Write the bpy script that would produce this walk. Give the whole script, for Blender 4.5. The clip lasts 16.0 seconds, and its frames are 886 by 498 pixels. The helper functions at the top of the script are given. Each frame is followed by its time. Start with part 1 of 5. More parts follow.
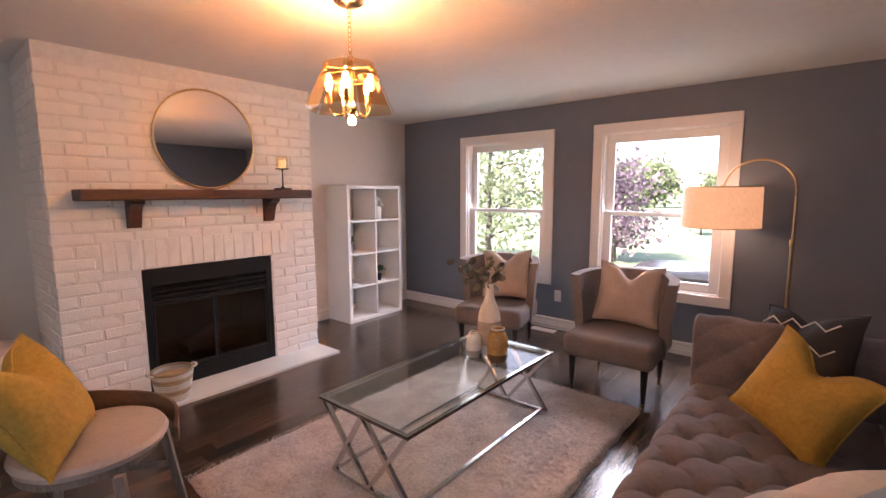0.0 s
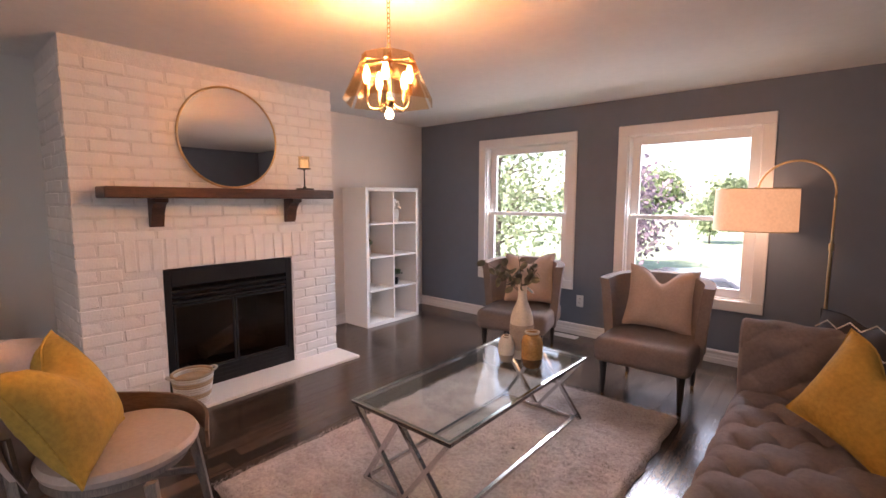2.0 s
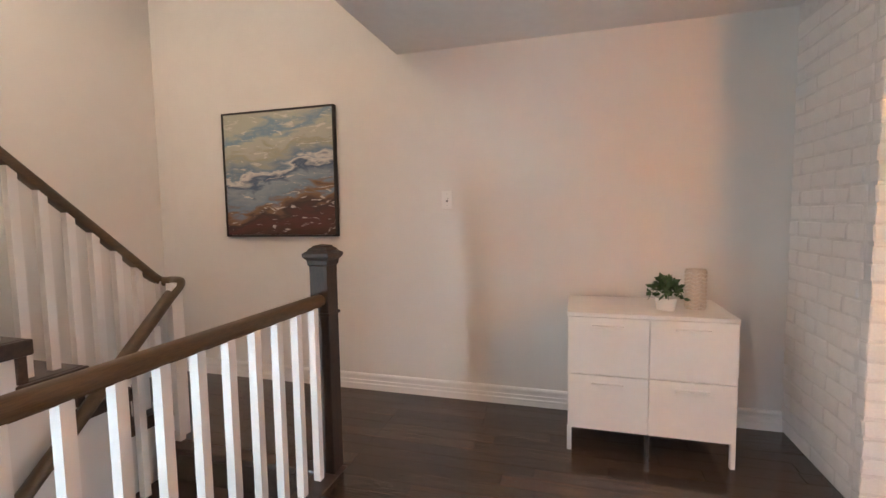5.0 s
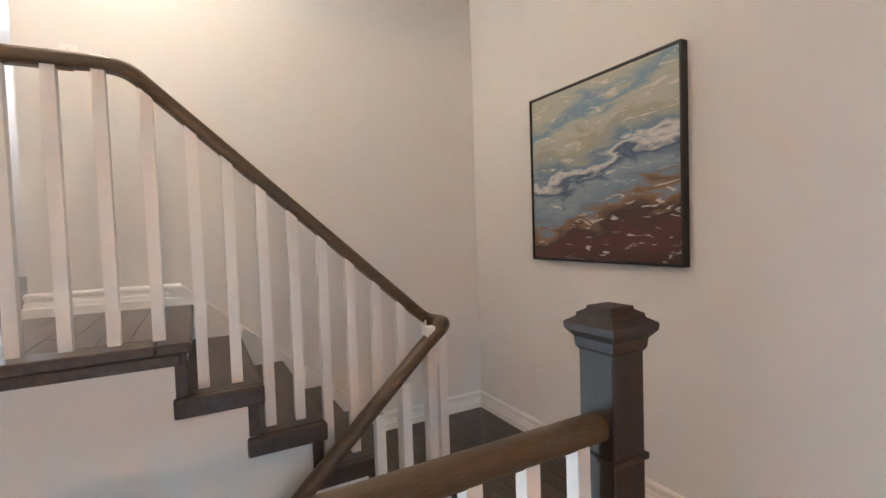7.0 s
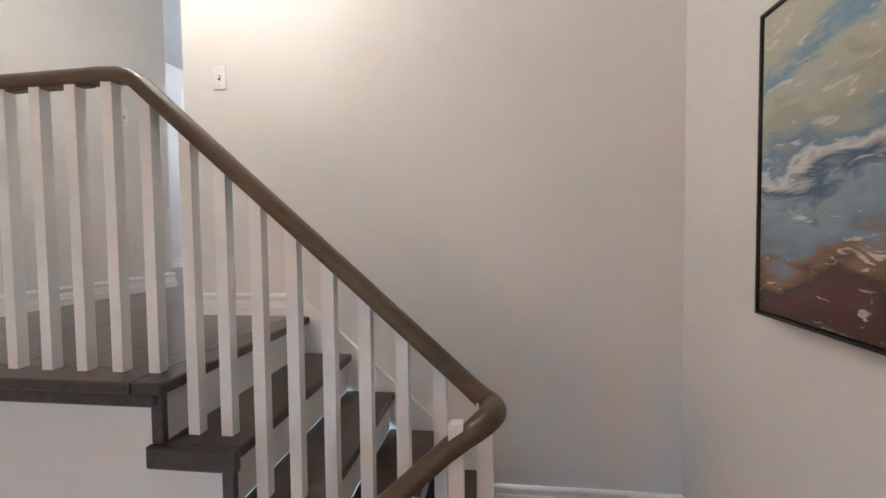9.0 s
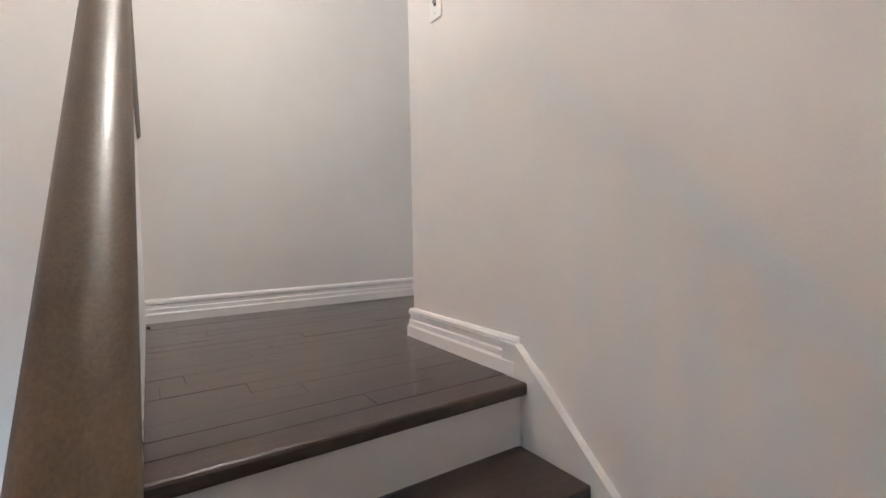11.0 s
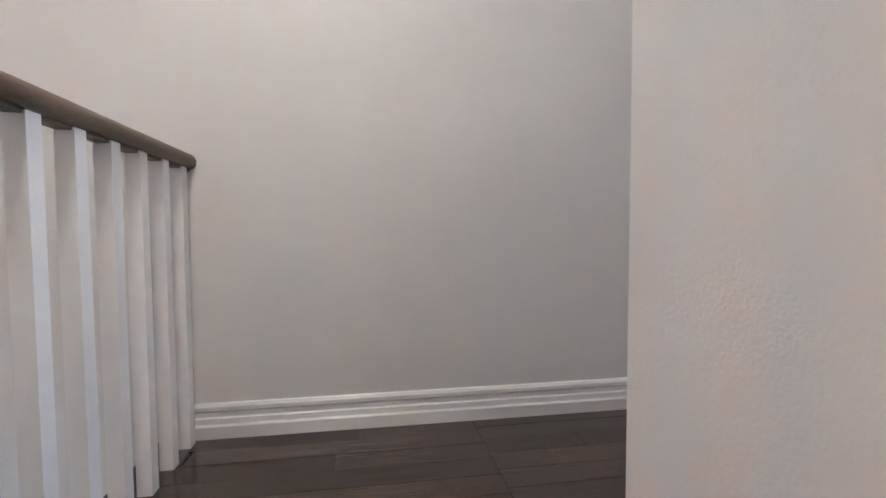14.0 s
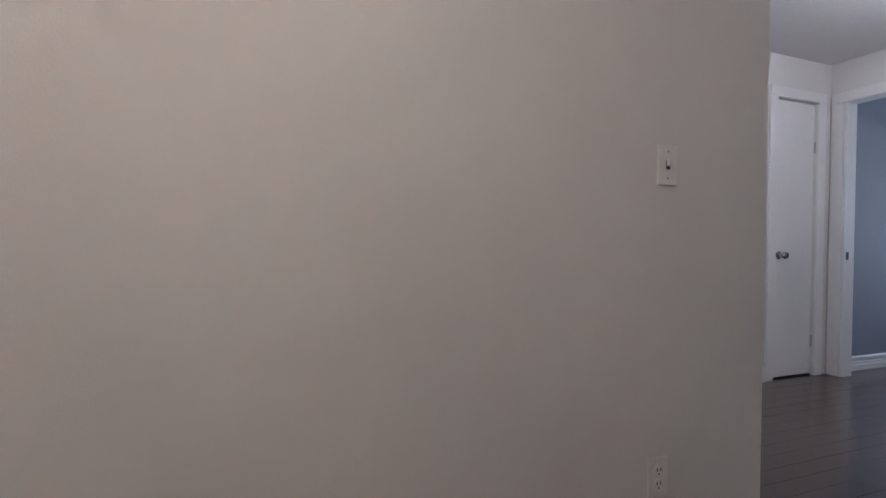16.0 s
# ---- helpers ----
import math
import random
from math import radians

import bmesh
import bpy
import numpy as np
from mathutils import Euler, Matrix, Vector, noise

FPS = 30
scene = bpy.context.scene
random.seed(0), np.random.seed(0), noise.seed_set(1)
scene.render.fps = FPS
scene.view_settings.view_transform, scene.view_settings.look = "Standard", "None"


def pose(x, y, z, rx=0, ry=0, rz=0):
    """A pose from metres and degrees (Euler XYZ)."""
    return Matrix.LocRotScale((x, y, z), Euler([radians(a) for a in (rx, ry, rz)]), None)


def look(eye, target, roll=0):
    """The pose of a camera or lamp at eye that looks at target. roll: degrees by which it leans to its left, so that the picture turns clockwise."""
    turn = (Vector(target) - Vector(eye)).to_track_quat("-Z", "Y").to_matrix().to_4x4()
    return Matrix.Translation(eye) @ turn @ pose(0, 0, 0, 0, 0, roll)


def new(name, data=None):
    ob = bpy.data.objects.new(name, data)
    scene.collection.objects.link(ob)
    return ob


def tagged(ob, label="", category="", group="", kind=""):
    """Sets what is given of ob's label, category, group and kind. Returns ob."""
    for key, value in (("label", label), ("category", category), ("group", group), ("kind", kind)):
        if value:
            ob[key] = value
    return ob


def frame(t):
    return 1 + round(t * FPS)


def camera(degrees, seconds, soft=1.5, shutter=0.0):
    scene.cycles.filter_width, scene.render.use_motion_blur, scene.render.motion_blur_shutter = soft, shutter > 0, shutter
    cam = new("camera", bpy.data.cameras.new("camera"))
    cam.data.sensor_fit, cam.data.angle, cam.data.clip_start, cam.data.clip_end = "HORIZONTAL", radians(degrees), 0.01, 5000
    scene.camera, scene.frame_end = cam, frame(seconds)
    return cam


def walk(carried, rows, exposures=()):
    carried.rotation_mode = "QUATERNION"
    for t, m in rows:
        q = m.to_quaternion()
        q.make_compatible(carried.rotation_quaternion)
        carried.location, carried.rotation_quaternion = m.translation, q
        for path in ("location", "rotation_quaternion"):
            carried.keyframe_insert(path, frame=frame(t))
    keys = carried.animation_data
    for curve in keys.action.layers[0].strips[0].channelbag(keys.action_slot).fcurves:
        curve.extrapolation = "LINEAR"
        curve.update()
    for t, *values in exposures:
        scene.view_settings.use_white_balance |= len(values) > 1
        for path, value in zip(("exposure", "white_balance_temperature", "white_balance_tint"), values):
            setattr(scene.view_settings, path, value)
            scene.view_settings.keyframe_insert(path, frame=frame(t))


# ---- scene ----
cam = camera(88.7, 16.0)
PATH = [
    (0, (0.313, -0.065, 1.393), (-0.96, 1.457, 1.145), -0.2),
    (0.5, (0.309, -0.072, 1.395), (-0.965, 1.451, 1.164), -0.1),
    (1, (0.295, -0.083, 1.388), (-0.98, 1.442, 1.168), -0.1),
    (1.5, (0.253, -0.089, 1.371), (-1.025, 1.434, 1.153), 0.0),
    (2, (0.142, -0.109, 1.344), (-1.147, 1.405, 1.128), 0.1),
    (2.5, (-0.017, -0.162, 1.328), (-1.368, 1.296, 1.109), 0.3),
    (3, (-0.19, -0.243, 1.312), (-1.712, 1.037, 1.101), 0.1),
    (3.5, (-0.35, -0.301, 1.263), (-2.108, 0.633, 1.073), -0.4),
    (4, (-0.591, -0.374, 1.252), (-2.535, 0.058, 1.067), -0.5),
    (4.5, (-0.811, -0.446, 1.228), (-2.799, -0.579, 1.050), -0.5),
    (5, (-1.018, -0.603, 1.216), (-2.931, -1.166, 1.061), -0.9),
    (5.2, (-1.094, -0.635, 1.213), (-2.955, -1.361, 1.062), -1.0),
    (6.2, (-1.67, -0.84, 1.23), (-3.13, -2.21, 1.13), -1.5),
    (7.3, (-2.232, -1.155, 1.248), (-2.961, -3.016, 1.176), -1.8),
    (7.5, (-2.296, -1.225, 1.246), (-2.876, -3.138, 1.174), -1.6),
    (8, (-2.475, -1.406, 1.289), (-2.672, -3.394, 1.206), -1.2),
    (8.2, (-2.545, -1.466, 1.304), (-2.577, -3.465, 1.228), -1.1),
    (8.7, (-2.83, -1.50, 1.33), (-2.74, -3.50, 1.25), -0.7),
    (9.2, (-3.09, -1.72, 1.345), (-2.66, -3.67, 1.25), -0.7),
    (9.75, (-3.10, -2.15, 1.36), (-2.15, -3.91, 1.25), -0.8),
    (10.3, (-3.029, -2.471, 1.362), (-1.681, -3.945, 1.243), -1.0),
    (10.5, (-3.026, -2.591, 1.359), (-1.582, -3.969, 1.24), -1.0),
    (11, (-2.972, -2.886, 1.338), (-1.297, -3.975, 1.244), -1.0),
    (11.5, (-2.801, -3.133, 1.339), (-0.972, -3.938, 1.251), -1.2),
    (12, (-2.604, -3.25, 1.363), (-0.708, -3.87, 1.258), -0.7),
    (12.5, (-2.417, -3.34, 1.395), (-0.471, -3.792, 1.31), -0.5),
    (13, (-2.238, -3.373, 1.441), (-0.267, -3.694, 1.34), -0.3),
    (13.5, (-2.114, -3.381, 1.491), (-0.142, -3.698, 1.395), -0.2),
    (14, (-1.984, -3.411, 1.585), (-0.011, -3.724, 1.488), -0.3),
    (14.5, (-1.867, -3.39, 1.634), (0.105, -3.708, 1.545), -0.5),
    (15, (-1.768, -3.369, 1.783), (0.201, -3.706, 1.683), -0.4),
    (15.2, (-1.724, -3.374, 1.801), (0.239, -3.748, 1.709), -0.4),
    (15.5, (-1.603, -3.373, 1.845), (0.335, -3.859, 1.744), -0.3),
    (16, (-1.48, -3.39, 1.902), (0.403, -4.063, 1.878), 0.7),
]
walk(cam, [(t, look(eye, target, roll)) for t, eye, target, roll in PATH],
     [(0, 2.23, 6950, 32), (2.5, 2.20, 6850, 28), (3.2, 2.25, 6850, 25), (4.0, 2.54, 6750, 20), (5.0, 3.01, 6500, 16), (7.3, 3.10, 5760, 9), (8.2, 3.16, 5500, 8), (10.3, 3.00, 5380, 9), (11.5, 3.18, 5330, 10), (12.5, 3.10, 5280, 10), (14.5, 2.74, 5200, 11), (15.5, 2.30, 5380, 14), (16.0, 2.09, 5480, 15)])

# ---- world and lights ----
world = bpy.data.worlds.new("sky")
scene.world = world
world.use_nodes = True
sky = world.node_tree.nodes.new("ShaderNodeTexSky")
sky.sky_type = "NISHITA"
sky.sun_disc = False
sky.sun_elevation, sky.sun_rotation = radians(48), radians(200)
world.node_tree.links.new(sky.outputs[0], world.node_tree.nodes["Background"].inputs[0])
world.node_tree.nodes["Background"].inputs[1].default_value = 0.15


def lamp(name, kind, place, watts, colour, size=0.05, target=None, size_y=None):
    data = bpy.data.lights.new(name, kind)
    data.energy, data.color = watts, colour
    if kind == "AREA":
        data.shape, data.size, data.size_y = "RECTANGLE", size, size_y or size
    elif kind == "SUN":
        data.angle = size
    else:
        data.shadow_soft_size = size
    ob = new(name, data)
    ob.matrix_world = look(place, target) if target else Matrix.Translation(place)
    return ob


lamp("sun", "SUN", (0, 0, 20), 5.0, (1.0, 0.95, 0.88), radians(3), (4, 11, 7))
WARM = (1.0, 0.56, 0.27)
PENDANT = (-1.38, 1.31)
for k in range(5):
    a = k * math.tau / 5 + 0.35
    lamp("pendant_bulb_light", "POINT", (PENDANT[0] + 0.085 * math.cos(a), PENDANT[1] + 0.085 * math.sin(a), 1.865), 2.145, WARM, 0.005)
lamp("stair_light", "POINT", (-1.75, -3.15, 3.16), 6.175, (1.0, 0.83, 0.63), 0.10)
lamp("hall_light", "POINT", (-0.40, -6.5, 3.15), 3.9, (1.0, 0.95, 0.92), 0.1)
lamp("floor_lamp_light", "POINT", (-0.275, 3.91, 1.28), 0.78, (1.0, 0.66, 0.40), 0.04)
lamp("window_daylight", "AREA", (-2.35, 4.22, 1.23), 2.6, (0.82, 0.91, 1.0), 0.97, (-2.35, 0, -0.9), 1.35)
lamp("window_daylight", "AREA", (-0.78, 4.22, 1.23), 2.6, (0.82, 0.91, 1.0), 0.97, (-0.78, 0, -0.9), 1.35)
# Fill lamp in an added, unseen south window; brightens what faces south.
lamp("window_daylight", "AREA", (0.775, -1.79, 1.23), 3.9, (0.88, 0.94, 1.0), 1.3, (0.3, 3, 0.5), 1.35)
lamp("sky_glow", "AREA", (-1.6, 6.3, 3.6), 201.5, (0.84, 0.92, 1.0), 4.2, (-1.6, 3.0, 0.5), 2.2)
lamp("bedroom_daylight", "AREA", (0.95, -11.5, 2.3), 44, (0.80, 0.88, 1.0), 1.5, (0.2, -6, 1.5), 1.0)
lamp("foyer_daylight", "AREA", (-0.37, -3.185, -0.03), 9.1, (0.85, 0.93, 1.0), 0.4, (-2, -3.185, -0.03), 1.1)

# ---- materials ----


def mat(name, colour, rough=0.5, metal=0.0, vary=0.08, scale=6.0, bump=0.0, bump_scale=80.0, per_object=0.0, stretch=(1, 1, 1),
        coat=0.0, specular=0.5, second=None):
    m = bpy.data.materials.new(name)
    m.use_nodes = True
    nt = m.node_tree
    b = nt.nodes["Principled BSDF"]
    b.inputs["Roughness"].default_value, b.inputs["Metallic"].default_value = rough, metal
    b.inputs["Coat Weight"].default_value, b.inputs["Specular IOR Level"].default_value = coat, specular
    b.inputs["Coat Roughness"].default_value = 0.12
    co = nt.nodes.new("ShaderNodeTexCoord")
    mp = nt.nodes.new("ShaderNodeMapping")
    mp.inputs["Scale"].default_value = stretch
    nt.links.new(co.outputs["Object"], mp.inputs[0])
    n1 = nt.nodes.new("ShaderNodeTexNoise")
    n1.inputs["Scale"].default_value, n1.inputs["Detail"].default_value = scale, 4
    n2 = nt.nodes.new("ShaderNodeTexNoise")
    n2.inputs["Scale"].default_value, n2.inputs["Detail"].default_value = scale * 9, 3
    for n in (n1, n2):
        nt.links.new(mp.outputs[0], n.inputs["Vector"])
    add = nt.nodes.new("ShaderNodeMath")
    add.operation = "ADD"
    nt.links.new(n1.outputs[0], add.inputs[0])
    nt.links.new(n2.outputs[0], add.inputs[1])
    ramp = nt.nodes.new("ShaderNodeMapRange")
    ramp.inputs["From Min"].default_value, ramp.inputs["From Max"].default_value = 0.7, 1.3
    nt.links.new(add.outputs[0], ramp.inputs["Value"])
    mix = nt.nodes.new("ShaderNodeMix")
    mix.data_type = "RGBA"
    dark = second or tuple(c * (1 - vary * 2) for c in colour)
    light = colour if second else tuple(min(1, c * (1 + vary)) for c in colour)
    mix.inputs[6].default_value, mix.inputs[7].default_value = (*dark, 1), (*light, 1)
    nt.links.new(ramp.outputs[0], mix.inputs[0])
    last = mix.outputs[2]
    if per_object:
        info = nt.nodes.new("ShaderNodeObjectInfo")
        geo = nt.nodes.new("ShaderNodeNewGeometry")
        s = nt.nodes.new("ShaderNodeMath")
        s.operation = "ADD"
        nt.links.new(info.outputs["Random"], s.inputs[0])
        nt.links.new(geo.outputs["Random Per Island"], s.inputs[1])
        f = nt.nodes.new("ShaderNodeMath")
        f.operation = "FRACT"
        nt.links.new(s.outputs[0], f.inputs[0])
        r = nt.nodes.new("ShaderNodeMapRange")
        r.inputs["To Min"].default_value, r.inputs["To Max"].default_value = 1 - per_object, 1 + per_object
        nt.links.new(f.outputs[0], r.inputs["Value"])
        hsv = nt.nodes.new("ShaderNodeHueSaturation")
        nt.links.new(last, hsv.inputs["Color"])
        nt.links.new(r.outputs[0], hsv.inputs["Value"])
        last = hsv.outputs[0]
    nt.links.new(last, b.inputs["Base Color"])
    rr = nt.nodes.new("ShaderNodeMapRange")
    rr.inputs["To Min"].default_value, rr.inputs["To Max"].default_value = max(0.02, rough * 0.85), min(1, rough * 1.15)
    nt.links.new(n1.outputs[0], rr.inputs["Value"])
    nt.links.new(rr.outputs[0], b.inputs["Roughness"])
    if bump:
        nb = nt.nodes.new("ShaderNodeTexNoise")
        nb.inputs["Scale"].default_value, nb.inputs["Detail"].default_value = bump_scale, 3
        nt.links.new(mp.outputs[0], nb.inputs["Vector"])
        bp = nt.nodes.new("ShaderNodeBump")
        bp.inputs["Strength"].default_value, bp.inputs["Distance"].default_value = bump, 0.004
        nt.links.new(nb.outputs[0], bp.inputs["Height"])
        nt.links.new(bp.outputs[0], b.inputs["Normal"])
    return m


def pane_mat(name, tint, gloss=0.10, rough=0.0, edge=0.80):
    m = bpy.data.materials.new(name)
    m.use_nodes = True
    nt = m.node_tree
    nt.nodes.remove(nt.nodes["Principled BSDF"])
    tr = nt.nodes.new("ShaderNodeBsdfTransparent")
    tr.inputs[0].default_value = (*tint, 1)
    gl = nt.nodes.new("ShaderNodeBsdfGlossy")
    gl.inputs["Roughness"].default_value = rough
    lw = nt.nodes.new("ShaderNodeLayerWeight")
    lw.inputs[0].default_value = 0.5
    pw = nt.nodes.new("ShaderNodeMath")
    pw.operation = "POWER"
    pw.inputs[1].default_value = 4.5
    nt.links.new(lw.outputs["Facing"], pw.inputs[0])
    sc_ = nt.nodes.new("ShaderNodeMath")
    sc_.operation = "MULTIPLY_ADD"
    sc_.inputs[1].default_value, sc_.inputs[2].default_value = edge, gloss * 0.35
    nt.links.new(pw.outputs[0], sc_.inputs[0])
    mx = nt.nodes.new("ShaderNodeMixShader")
    nt.links.new(sc_.outputs[0], mx.inputs[0])
    nt.links.new(tr.outputs[0], mx.inputs[1])
    nt.links.new(gl.outputs[0], mx.inputs[2])
    nt.links.new(mx.outputs[0], nt.nodes["Material Output"].inputs[0])
    return m


def glow_mat(name, colour, strength, base=(0.8, 0.8, 0.8)):
    m = mat(name, base, 0.6)
    b = m.node_tree.nodes["Principled BSDF"]
    b.inputs["Emission Color"].default_value, b.inputs["Emission Strength"].default_value = (*colour, 1), strength
    return m


M_WALL = mat("warm white wall paint", (0.70, 0.675, 0.65), 0.75, vary=0.012, scale=0.8, bump=0.12, bump_scale=190)
M_NAVY = mat("slate blue-grey wall paint", (0.152, 0.180, 0.225), 0.62, vary=0.03, scale=0.9, bump=0.12, bump_scale=190)
M_CEIL = mat("stippled ceiling paint", (0.74, 0.72, 0.70), 0.9, vary=0.02, scale=2, bump=0.9, bump_scale=230)
M_TRIM = mat("white semi-gloss trim", (0.78, 0.76, 0.74), 0.38, vary=0.012, scale=3)
M_BRICK = mat("white painted brick", (0.80, 0.775, 0.755), 0.62, vary=0.03, scale=14, bump=0.55, bump_scale=70, per_object=0.02)
M_JOINT = mat("white painted mortar", (0.74, 0.715, 0.695), 0.75, vary=0.06, scale=22, bump=0.8, bump_scale=90)
M_PLANK = mat("espresso hardwood plank", (0.070, 0.046, 0.032), 0.22, vary=0.40, scale=3, bump=0.05, bump_scale=60, per_object=0.30,
              stretch=(9, 1, 4), coat=0.30)
M_TREAD = mat("dark stained oak tread", (0.058, 0.036, 0.026), 0.34, vary=0.30, scale=4, bump=0.10, bump_scale=60, stretch=(9, 1, 9), coat=0.2)
M_RAIL = mat("dark stained oak rail", (0.100, 0.062, 0.030), 0.40, vary=0.20, scale=4, bump=0.04, bump_scale=50, stretch=(1, 9, 9), coat=0.06)
M_NEWEL = mat("dark stained oak newel", (0.040, 0.024, 0.016), 0.55, vary=0.32, scale=5, bump=0.12, bump_scale=50, stretch=(9, 9, 1))
M_MANTEL = mat("walnut stained mantel", (0.075, 0.033, 0.020), 0.40, vary=0.32, scale=4, bump=0.10, bump_scale=60, stretch=(9, 1, 9))
M_BLACK = mat("black painted steel", (0.008, 0.008, 0.009), 0.5, specular=0.3, vary=0.1, scale=8)
M_SOOT = mat("sooty firebox lining", (0.11, 0.085, 0.066), 0.9, vary=0.25, scale=5, bump=0.4, bump_scale=30)
M_BRASS = mat("polished brass", (0.72, 0.50, 0.24), 0.22, 1.0, vary=0.05, scale=8)
M_GOLD = mat("brushed gold frame", (0.62, 0.44, 0.24), 0.30, 1.0, vary=0.05, scale=8)
M_CHROME = mat("polished steel", (0.62, 0.62, 0.63), 0.14, 1.0, vary=0.03, scale=8)
M_IRON = mat("black iron", (0.02, 0.018, 0.017), 0.5, vary=0.1, scale=12)
M_WHITE = mat("white laminate", (0.78, 0.76, 0.73), 0.42, vary=0.012, scale=3)
M_TAUPE = mat("taupe woven upholstery", (0.195, 0.158, 0.142), 0.85, vary=0.10, scale=9, bump=0.5, bump_scale=420)
M_SOFA = mat("grey-brown linen upholstery", (0.172, 0.143, 0.140), 0.85, vary=0.10, scale=8, bump=0.5, bump_scale=420)
M_CHAIRSEAT = mat("pale beige leather", (0.47, 0.385, 0.335), 0.5, vary=0.05, scale=7, bump=0.12, bump_scale=160)
M_GREYWOOD = mat("weathered grey wood", (0.22, 0.18, 0.15), 0.6, vary=0.25, scale=6, bump=0.15, bump_scale=60, stretch=(8, 8, 1))
M_BENT = mat("brown bentwood", (0.20, 0.115, 0.065), 0.5, vary=0.2, scale=5, stretch=(1, 1, 6))
M_DARKLEG = mat("black lacquered wood", (0.014, 0.011, 0.010), 0.3, vary=0.1, scale=8)
M_YELLOW = mat("mustard velvet", (0.43, 0.265, 0.045), 0.82, vary=0.12, scale=7, bump=0.35, bump_scale=260)
M_PINK = mat("dusty beige cushion cloth", (0.45, 0.36, 0.31), 0.85, vary=0.06, scale=8, bump=0.3, bump_scale=320)
M_DARKCUSH = mat("black cushion cloth", (0.018, 0.017, 0.019), 0.85, vary=0.1, scale=9, bump=0.3, bump_scale=300)
M_CREAM = mat("cream cloth", (0.66, 0.60, 0.54), 0.85, vary=0.05, scale=8, bump=0.3, bump_scale=260)
M_RUG = mat("grey-beige shag pile", (0.44, 0.40, 0.385), 0.95, vary=0.18, scale=7, bump=0.9, bump_scale=320, second=(0.27, 0.235, 0.225), per_object=0.28)
M_CERAMIC = mat("cream ribbed ceramic", (0.62, 0.545, 0.46), 0.6, vary=0.08, scale=10, bump=0.3, bump_scale=120)
M_CERBAND = mat("greige carved ceramic", (0.34, 0.28, 0.23), 0.75, vary=0.15, scale=16, bump=0.8, bump_scale=110)
M_AMBER = mat("honey glazed pottery", (0.42, 0.225, 0.07), 0.25, vary=0.15, scale=9, coat=0.5)
M_BROWNGLAZE = mat("dark brown glaze", (0.13, 0.060, 0.022), 0.25, vary=0.25, scale=12, coat=0.5)
M_LEAF = mat("dusty eucalyptus leaf", (0.085, 0.085, 0.055), 0.6, vary=0.2, scale=12, per_object=0.25)
M_GREEN = mat("green leaf", (0.055, 0.105, 0.035), 0.5, vary=0.25, scale=14, per_object=0.3)
M_WICKER = mat("natural woven rope", (0.46, 0.33, 0.21), 0.85, vary=0.15, scale=14, bump=0.8, bump_scale=140)
M_WICKERW = mat("white woven rope", (0.66, 0.61, 0.55), 0.85, vary=0.08, scale=14, bump=0.8, bump_scale=140)
M_PLASTIC = mat("white plastic plate", (0.76, 0.745, 0.72), 0.35, vary=0.005, scale=5)
M_SLOT = mat("dark slot", (0.05, 0.045, 0.045), 0.6)
M_SHADE = glow_mat("lit linen lamp shade", (1.0, 0.50, 0.24), 0.16, (0.55, 0.44, 0.36))
M_BULB = glow_mat("lit candle bulb", (1.0, 0.66, 0.33), 15.0)
M_CANDLE = glow_mat("lit candle wax", (1.0, 0.72, 0.40), 0.14, (0.8, 0.7, 0.5))
M_PLAFOND = glow_mat("lit frosted ceiling shade", (1.0, 0.85, 0.68), 0.52)
M_AMBERGLASS = pane_mat("amber glass", (0.97, 0.80, 0.62))
M_GLASS = pane_mat("clear glass", (0.93, 0.97, 0.95), 0.05, edge=0.50)
M_WINGLASS = pane_mat("window glass", (0.97, 0.985, 0.98))
M_CANDLEGLASS = pane_mat("candle glass", (0.97, 0.90, 0.78))
M_FIREGLASS = pane_mat("smoked fire glass", (0.72, 0.64, 0.58), 0.06)
M_GREENGLASS = pane_mat("green bottle glass", (0.10, 0.20, 0.10))
M_MIRROR = mat("mirror silver", (0.86, 0.86, 0.86), 0.015, 1.0, vary=0.0)
M_GRASS = mat("lawn", (0.24, 0.30, 0.17), 0.9, vary=0.2, scale=0.8, bump=0.6, bump_scale=30)
M_ROAD = mat("asphalt", (0.055, 0.055, 0.058), 0.9, vary=0.1, scale=2, bump=0.3, bump_scale=60)
M_PAVE = mat("pale concrete", (0.38, 0.37, 0.35), 0.85, vary=0.1, scale=2, bump=0.3, bump_scale=50)
M_BARK = mat("grey-brown bark", (0.11, 0.085, 0.068), 0.95, vary=0.3, scale=6, bump=0.9, bump_scale=25, stretch=(4, 4, 1))
M_FOLIAGE = mat("green foliage", (0.13, 0.16, 0.085), 0.7, vary=0.2, scale=1.5, per_object=0.4)



def leafy(m):
    """Lets light through the leaves."""
    nt = m.node_tree
    p = nt.nodes["Principled BSDF"]
    tl = nt.nodes.new("ShaderNodeBsdfTranslucent")
    nt.links.new(p.inputs["Base Color"].links[0].from_socket, tl.inputs[0])
    ad = nt.nodes.new("ShaderNodeAddShader")
    nt.links.new(p.outputs[0], ad.inputs[0])
    nt.links.new(tl.outputs[0], ad.inputs[1])
    nt.links.new(ad.outputs[0], nt.nodes["Material Output"].inputs[0])
    return m


